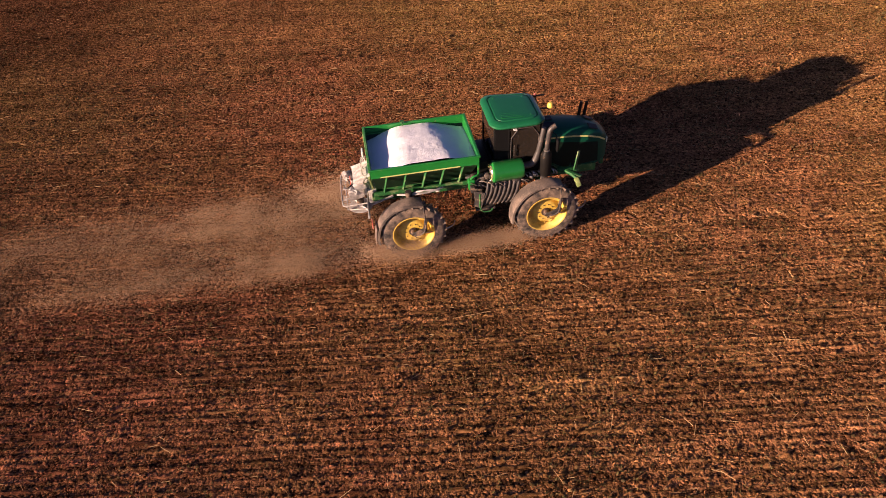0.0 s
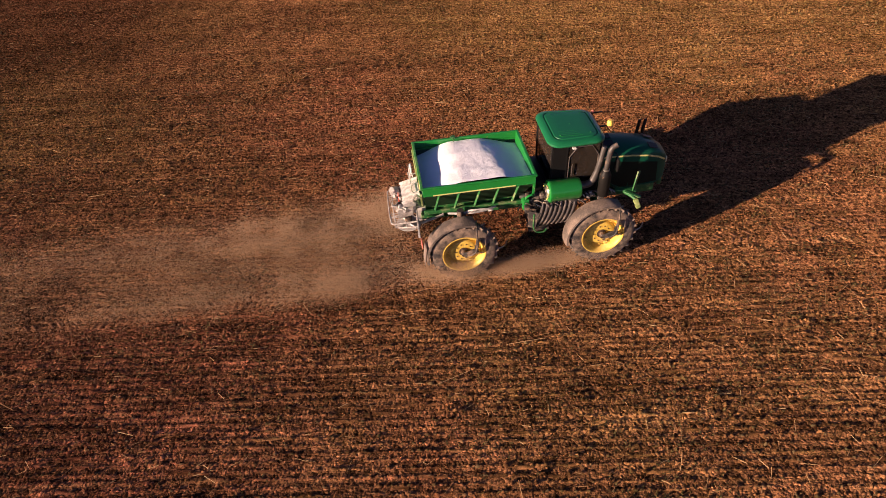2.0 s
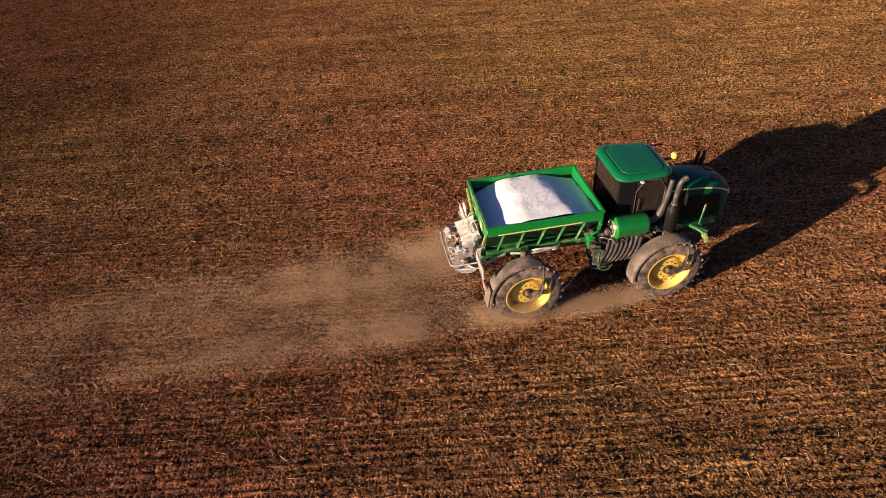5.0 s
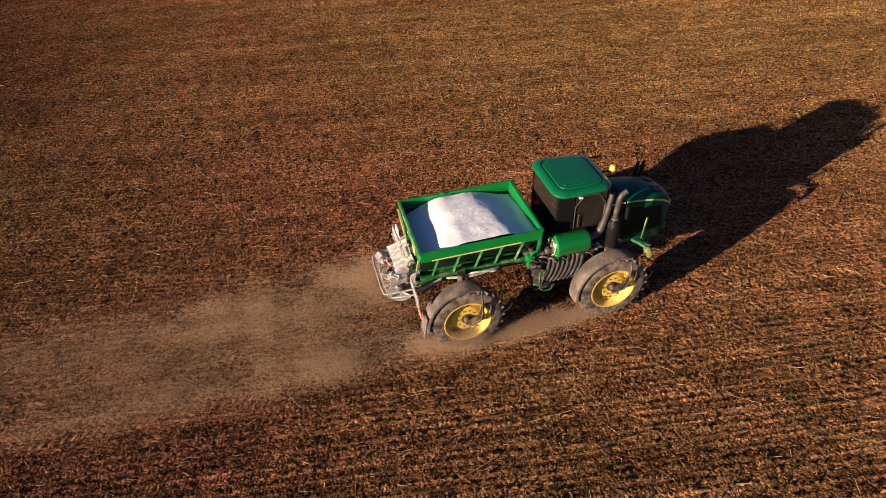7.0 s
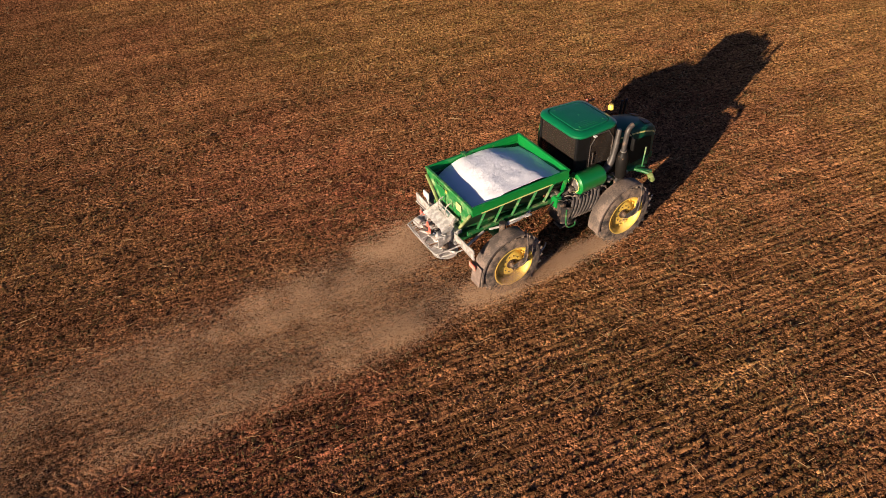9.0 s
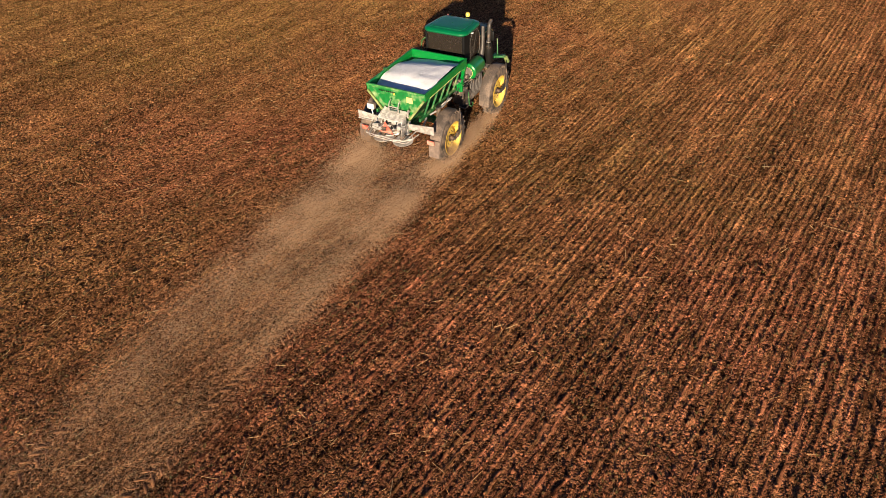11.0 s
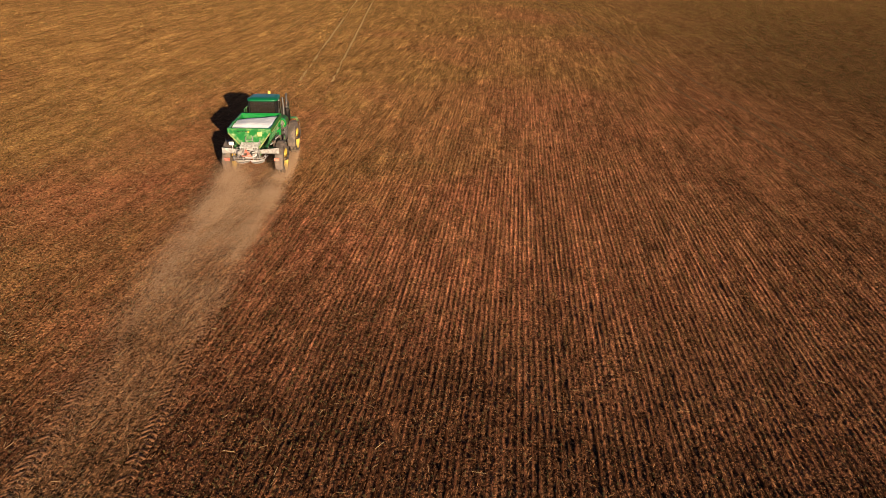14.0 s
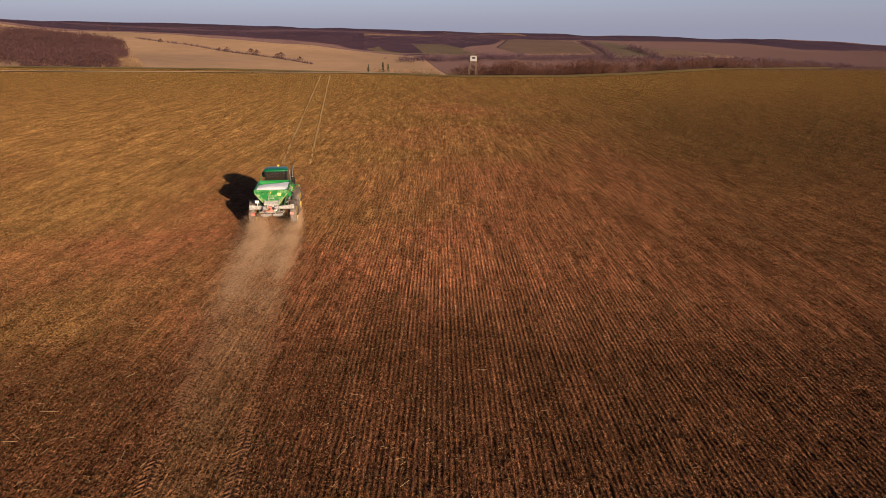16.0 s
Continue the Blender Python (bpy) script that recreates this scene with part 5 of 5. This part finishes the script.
bm = tube(bmesh.new(), [(-1.1, -0.5, 2.0), (-1.16, -0.52, 2.12), (-1.05, -0.50, 2.24), (-0.97, -0.48, 2.14)], 0.032, 8)
part("chute_hose", bm, DUSTED, machine, "pale dusty hose", True)
bm = box(bmesh.new(), (-0.85, -0.34, 1.34), (1.75, 0.34, 1.74), 0.04)
part("conveyor_trough", bm, GREEN_DUSTY, machine, "green conveyor trough under the hopper")

# ---- dust thrown up behind the wheels and the spreading gear ----
def dust_cloud(seed, count, start, length, width, height, lift=0.0, size=0.0045, fade=1.6, drift=0.0, tight=0.25):
    """Fine airborne specks, dense at the start, spreading and thinning behind."""
    rng = np.random.RandomState(seed)
    n = count * 3
    s = rng.beta(1.0, fade, n)
    x = start[0] - s * length + rng.normal(0, 0.3, n)
    spread = tight + (1 - tight) * s ** 0.6
    y = start[1] + rng.normal(0, 1, n) * width * spread + drift * s
    z = np.abs(rng.normal(0, 1, n)) * height * spread + lift * (1 - s) ** 4 * rng.rand(n)
    puff = lattice(x * 0.55 + seed, y * 0.9 + 7) * 0.6 + lattice(x * 1.7 + 3, y * 2.1 + z * 2.5 + seed) * 0.5
    keep = rng.rand(n) < np.clip((puff - 0.20) * 1.5, 0.16, 1)
    p = np.stack([x, y, z + 0.02], -1)[keep][:count]
    k = len(p)
    v = p[:, None] + rng.normal(0, size, (k, 3, 3))
    return v.reshape(-1, 3), np.arange(k * 3).reshape(-1, 3)


def join_arrays(*some):
    vs, fs, n = [], [], 0
    for v, f in some:
        vs.append(v)
        fs.append(f + n)
        n += len(v)
    return np.concatenate(vs), np.concatenate(fs)


dust = join_arrays(
    dust_cloud(31, 290000, (-1.3, 0.75, 0), 20, 0.66, 0.38, 1.2, tight=0.55, fade=4.0, drift=0.5),
    dust_cloud(32, 235000, (0.1, -1.36, 0), 20, 0.50, 0.27, 0.5, fade=3.8, tight=0.40, drift=0.4),
    dust_cloud(33, 110000, (-0.9, 0.0, 0), 8, 0.85, 0.45, 0.9, fade=1.8, tight=0.8),
    dust_cloud(34, 150000, (3.5, -1.34, 0), 4.2, 0.22, 0.15, 0.25, fade=1.0, tight=0.5),
    dust_cloud(35, 170000, (-3, 0.1, 0), 24, 1.0, 0.40, 0.0, fade=2.0, tight=0.7),
)
raw_mesh("dust_cloud", *dust, DUST, "stuff", "brown dust trailing behind the machine", "dust")

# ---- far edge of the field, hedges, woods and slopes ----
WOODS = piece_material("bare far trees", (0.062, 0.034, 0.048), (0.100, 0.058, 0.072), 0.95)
WOODS_NEAR = piece_material("bare brown trees", (0.046, 0.022, 0.024), (0.088, 0.045, 0.044), 0.95)
SCRUB = piece_material("brown scrub", (0.050, 0.022, 0.017), (0.118, 0.054, 0.038), 0.95)
PINE = piece_material("dark pines", (0.02, 0.03, 0.015), (0.05, 0.06, 0.03), 0.9)
TAN = material("pale stubble slope", (0.50, 0.31, 0.17), 0.95, vary=0.15, scale=0.01, fine=0.06, spec=0.1)
TAN_DULL = material("dull tan slope", (0.22, 0.135, 0.085), 0.95, vary=0.2, scale=0.01, fine=0.07, spec=0.1)
SCRUB_PALE = piece_material("pale brushwood", (0.13, 0.075, 0.045), (0.34, 0.22, 0.12), 0.95)
PASTURE = material("dull green slope", (0.19, 0.135, 0.080), 0.95, vary=0.2, scale=0.01, fine=0.08, spec=0.1)
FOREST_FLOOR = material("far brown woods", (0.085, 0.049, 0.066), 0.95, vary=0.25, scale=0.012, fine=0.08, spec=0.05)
GRASS = material("green margin", (0.24, 0.175, 0.055), 0.95, vary=0.25, scale=0.05, fine=1.5, spec=0.1)
PATH_M = material("dirt road", (0.60, 0.46, 0.30), 0.95, vary=0.2, scale=0.1, fine=2.0, spec=0.1)


def drape(name, ys, near, far, mat, label, category, lift=0.4, n=40):
    """A sheet that follows the terrain from a near to a far edge, both given as x over y."""
    vs, fs = [], []
    for j in range(n + 1):
        y = ys[0] + (ys[-1] - ys[0]) * j / n
        x0, x1 = float(np.interp(y, ys, near)), float(np.interp(y, ys, far))
        x1 += 14 * (float(lattice(y / 37.0 + 2, 3.1)) - 0.5) * (x1 - x0 > 30)
        for i in range(n + 1):
            x = x0 + (x1 - x0) * i / n
            rim = x1 - x0 > 30 and (i in (0, n) or j in (0, n))
            vs.append((x, y, float(terrain(x, y)) + (lift if not rim else -0.8)))
    for j in range(n):
        for i in range(n):
            a = j * (n + 1) + i
            fs.append((a, a + 1, a + n + 2, a + n + 1))
    return raw_mesh(name, vs, fs, mat, "structure", label, category)


def trees(name, spots, height, mat, label, category, clumps=16, twigs=8, seed=1, spread=0.30):
    """Leafless trees: each a loose crown of small twig clumps over thin upright limbs."""
    rng = np.random.RandomState(seed)
    xs, ys, ks = np.array(spots).T
    h = height * ks
    base = np.stack([xs, ys, terrain(xs, ys) - 0.4], -1)
    k = len(xs)
    d = rng.normal(0, 1, (k, clumps, 3))
    d /= np.linalg.norm(d, axis=-1, keepdims=True) / rng.rand(k, clumps, 1) ** 0.4
    c = base[:, None] + d * h[:, None, None] * [spread, spread, 0.40] + np.array([0, 0, 0.55]) * h[:, None, None]
    v = c[:, :, None] + rng.normal(0, 1, (k, clumps, 3, 3)) * h[:, None, None, None] * np.array([0.055, 0.055, 0.09]) * (16 / clumps) ** 0.35
    va = v.reshape(-1, 3)
    a, r = rng.uniform(0, math.tau, (k, twigs)), rng.uniform(0.05, spread, (k, twigs)) * h[:, None]
    w = h[:, None] * 0.006
    tip = base[:, None] + np.stack([r * np.cos(a), r * np.sin(a), h[:, None] * rng.uniform(0.7, 1.05, (k, twigs))], -1)
    side = np.stack([-np.sin(a) * w, np.cos(a) * w, 0 * a], -1)
    root = base[:, None] + 0.2 * np.stack([r * np.cos(a), r * np.sin(a), 0 * a], -1)
    vb = np.stack([root - side, root + side, tip], 2).reshape(-1, 3)
    vs = np.concatenate([va, vb])
    return raw_mesh(name, vs, np.arange(len(vs)).reshape(-1, 3), mat, "stuff", label, category)


def along(count, pts, depth, seed, low=0.6, high=1.2, jitter=2.0):
    """Spots strewn along a line of plan points, in a belt of some depth behind it."""
    rng = np.random.RandomState(seed)
    pts = np.array(pts, float)
    u = rng.rand(count) * (len(pts) - 1)
    i = np.minimum(u.astype(int), len(pts) - 2)
    p = pts[i] + (pts[i + 1] - pts[i]) * (u - i)[:, None] + rng.normal(0, jitter, (count, 2))
    p[:, 0] += rng.rand(count) * depth
    return [(x, y, k) for (x, y), k in zip(p, rng.uniform(low, high, count))]


EDGE_Y = (-190, -140, -95, -70, -40, -14, 35, 107, 190)
EDGE_X = [float(field_edge(v)) for v in EDGE_Y]
drape("field_margin", EDGE_Y, [v - 7 for v in EDGE_X], [v + 1 for v in EDGE_X], GRASS, "green grassy margin at the field's far edge", "grass", 0.10, 60)
drape("dirt_road", (-22, 96, 190), (160.5, 175, 185), (163.0, 177.8, 188), PATH_M, "pale dirt road along the field edge", "road", 0.22, 60)
drape("stubble_slope", (-84, -57, -30, 23, 61, 128, 198, 274, 350, 440), (440, 430, 415, 395, 370, 345, 340, 340, 340, 340), (572, 630, 670, 708, 725, 770, 805, 846, 875, 890), TAN, "pale stubble field on the far slope", "field", 0.5, 70)
drape("pasture_slope", (-133, -120, -59, -41, -31), (575, 585, 640, 665, 684), (640, 735, 735, 706, 690), PASTURE, "grey-green pasture in the valley", "field", 0.7, 30)
drape("pasture_slope", (-403, -319, -300, -248, -169), (1090, 839, 768, 575, 582), (1136, 1127, 1124, 943, 667), TAN_DULL, "dull tan pasture on the far slope", "field", 0.8, 40)
drape("pasture_slope", (-413, -365, -322, -310, -249), (1080, 795, 610, 559, 540), (1092, 950, 825, 783, 546), PASTURE, "dull brown pasture between hedgerows", "field", 0.7, 30)
drape("pasture_slope", (-384, -358, -328, -292), (550, 552, 547, 539), (560, 632, 693, 545), TAN_DULL, "dull tan field beside a hedgerow", "field", 0.8, 24)
drape("pale_strip", (-141, -110, -30), (960, 915, 809), (1200, 1080, 861), TAN_DULL, "pale field strip behind the valley wood", "field", 1.2, 24)
drape("pale_strip", (-517, -336), (1780, 1950), (1860, 2241), TAN_DULL, "pale field strip near the horizon", "field", 1.5, 20)
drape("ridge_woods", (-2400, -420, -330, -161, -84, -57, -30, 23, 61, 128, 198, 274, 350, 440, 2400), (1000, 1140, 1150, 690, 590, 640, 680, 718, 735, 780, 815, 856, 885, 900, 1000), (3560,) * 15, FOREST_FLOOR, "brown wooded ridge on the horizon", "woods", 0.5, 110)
left_spots = [p for p in along(6500, [(380, 124), (440, 190), (510, 300)], 240, 41, 0.55, 1.15, 22) if (p[1] + 5) / (p[0] + 43) > 0.312 + 0.012 * math.sin(p[0] / 9) and p[0] < 690]
trees("left_wood", left_spots, 8.5, WOODS_NEAR, "bare brown-purple wood on the slope", "woods", 44, 3, 51, 0.46)
trees("wood_edge", along(60, [(400, 128), (430, 141)], 18, 49, 0.5, 1.0, 3), 8.0, SCRUB_PALE, "pale bare trees at the edge of the wood", "woods", 50, 8, 59, 0.36)
trees("scrub_belt", along(720, [(155, -42), (156, -72), (166, -95), (190, -145), (212, -205), (230, -270)], 16, 42, 0.4, 1.2), 4.8, SCRUB, "brown leafless scrub behind the field edge", "scrub", 110, 6, 52, 0.55)
trees("low_scrub", along(240, [(172, -16), (158, -44)], 14, 47, 0.3, 1.0), 2.8, SCRUB_PALE, "low pale brown brushwood at the field edge", "scrub", 60, 4, 57, 0.5)
trees("hedge", along(520, [(735, 218), (700, 160), (647, 109), (600, 62), (548, 22)], 3, 43, 0.25, 0.6, 0.8), 6.0, WOODS, "bare hedge across the stubble field", "hedge", 26, 4, 53)
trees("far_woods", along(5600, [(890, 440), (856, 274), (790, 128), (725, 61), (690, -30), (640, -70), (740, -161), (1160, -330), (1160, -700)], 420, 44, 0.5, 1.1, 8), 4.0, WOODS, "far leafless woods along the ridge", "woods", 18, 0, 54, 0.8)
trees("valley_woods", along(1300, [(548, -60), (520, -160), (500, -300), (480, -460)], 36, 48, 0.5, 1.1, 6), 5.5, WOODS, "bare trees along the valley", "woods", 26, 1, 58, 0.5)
trees("hedge", along(150, [(825, -322), (541, -249)], 6, 45, 0.5, 1.0), 7, WOODS, "bare hedgerow down the pasture", "hedge", 26, 4, 55, 0.45)
trees("hedge", along(90, [(638, -307), (539, -292)], 6, 46, 0.5, 1.0), 7, WOODS, "bare hedgerow beside the pasture", "hedge", 26, 4, 56, 0.45)
def lone_tree(name, label, x, y, height, mat, spread, seed, tiers):
    """One tree: a tapered trunk with limbs, and a loose crown of small clumps; tiers make it a conifer."""
    rng = np.random.RandomState(seed)
    tree = tagged(new(name), label, "tree")
    tree.matrix_basis = Matrix.Translation((x, y, float(terrain(x, y)) - 0.2))
    bm = tube(bmesh.new(), [(0, 0, 0), (0.02 * height, 0, 0.5 * height), (0, 0, height * 0.9)], [0.030 * height, 0.020 * height, 0.008 * height], 7, 0)
    for k in range(6):
        a, z = rng.uniform(0, math.tau), height * rng.uniform(0.25, 0.65)
        tip = (math.cos(a) * spread * height, math.sin(a) * spread * height, z + height * rng.uniform(0.08, 0.3))
        tube(bm, [(0.01 * height, 0, z), tip], [0.010 * height, 0.004 * height], 5, 0)
    part("trunk", bm, BARK, tree, "thin brown trunk with limbs")
    n = 420
    u = rng.rand(n) ** (0.8 if tiers else 0.5)
    z = height * (0.12 + 0.88 * u) if tiers else height * (0.10 + 0.90 * u)
    wide = spread * height * ((1.05 - u) * (0.75 + 0.25 * np.cos(u * 40)) if tiers else np.sin(math.pi * (0.12 + 0.83 * u)))
    a, r = rng.uniform(0, math.tau, n), wide * rng.rand(n) ** 0.45
    c = np.stack([r * np.cos(a), r * np.sin(a), z], -1)
    v = c[:, None] + rng.normal(0, 1, (n, 3, 3)) * height * np.array([0.030, 0.030, 0.026 if tiers else 0.045])
    me = bpy.data.meshes.new("crown")
    me.from_pydata(v.reshape(-1, 3).tolist(), [], np.arange(n * 3).reshape(-1, 3).tolist())
    me.materials.append(mat)
    crown = tagged(new("crown", me), "loose needled crown" if tiers else "bare twiggy crown")
    crown.parent = tree


BARK = material("dark bark", (0.055, 0.034, 0.026), 0.95, vary=0.3)
for x, y, h in ((171, -12.8, 2.6), (172, -17.5, 3.6), (173, -19.2, 3.3)):
    lone_tree("pine", "small dark evergreen tree at the field edge", x, y, h, PINE, 0.24, int(60 - y * 3), True)
for x, y, h in ((646, 108, 5), (652, 116, 4), (622, 82, 6.5), (616, 76, 6), (592, 55, 5), (588, 51, 6.5), (566, 33, 5), (712, 186, 4.5)):
    lone_tree("bare_tree", "bare brown tree standing in the hedge", x, y, h, WOODS_NEAR, 0.62, int(x), False)


def tower(x, y):
    """A raised hunting hide: four splayed legs with braces and a small pale cabin."""
    z0 = float(terrain(x, y))
    top = tagged(new("hunting_tower"), "wooden hunting tower with a pale cabin on legs", "tower")
    top.matrix_basis = Matrix.Translation((x, y, z0))
    wood = material("weathered wood", (0.12, 0.08, 0.055), 0.9, vary=0.3)
    pale = material("pale boards", (0.27, 0.25, 0.24), 0.8, vary=0.2)
    for sx in (-1, 1):
        for sy in (-1, 1):
            part("leg", bar(bmesh.new(), (sx * 1.2, sy * 1.2, -0.2), (sx * 0.8, sy * 0.8, 4.2), 0.16, 0.16), wood, top)
    for s in (-1, 1):
        for z, w in ((1.2, 1.1), (2.8, 0.95)):
            part("brace", bar(bmesh.new(), (s * w, -w, z), (s * (w - 0.1), w, z + 1.3), 0.09, 0.09), wood, top)
            part("brace", bar(bmesh.new(), (-w, s * w, z), (w, s * (w - 0.1), z + 1.3), 0.09, 0.09), wood, top)
    bm = box(bmesh.new(), (-1.0, -1.0, 4.2), (1.0, 1.0, 5.7), 0.04)
    part("cabin", bm, pale, top, "pale boarded cabin")
    part("roof", box(bmesh.new(), (-1.2, -1.2, 5.7), (1.2, 1.2, 5.85), 0.03, pose(0, 0, 0, 4, 0, 0)), wood, top, "dark flat roof")
    part("window", box(bmesh.new(), (-1.03, -0.5, 4.9), (-0.99, 0.5, 5.35), 0.0), INSIDE, top, "dark slot window")


tower(150, -42.5)
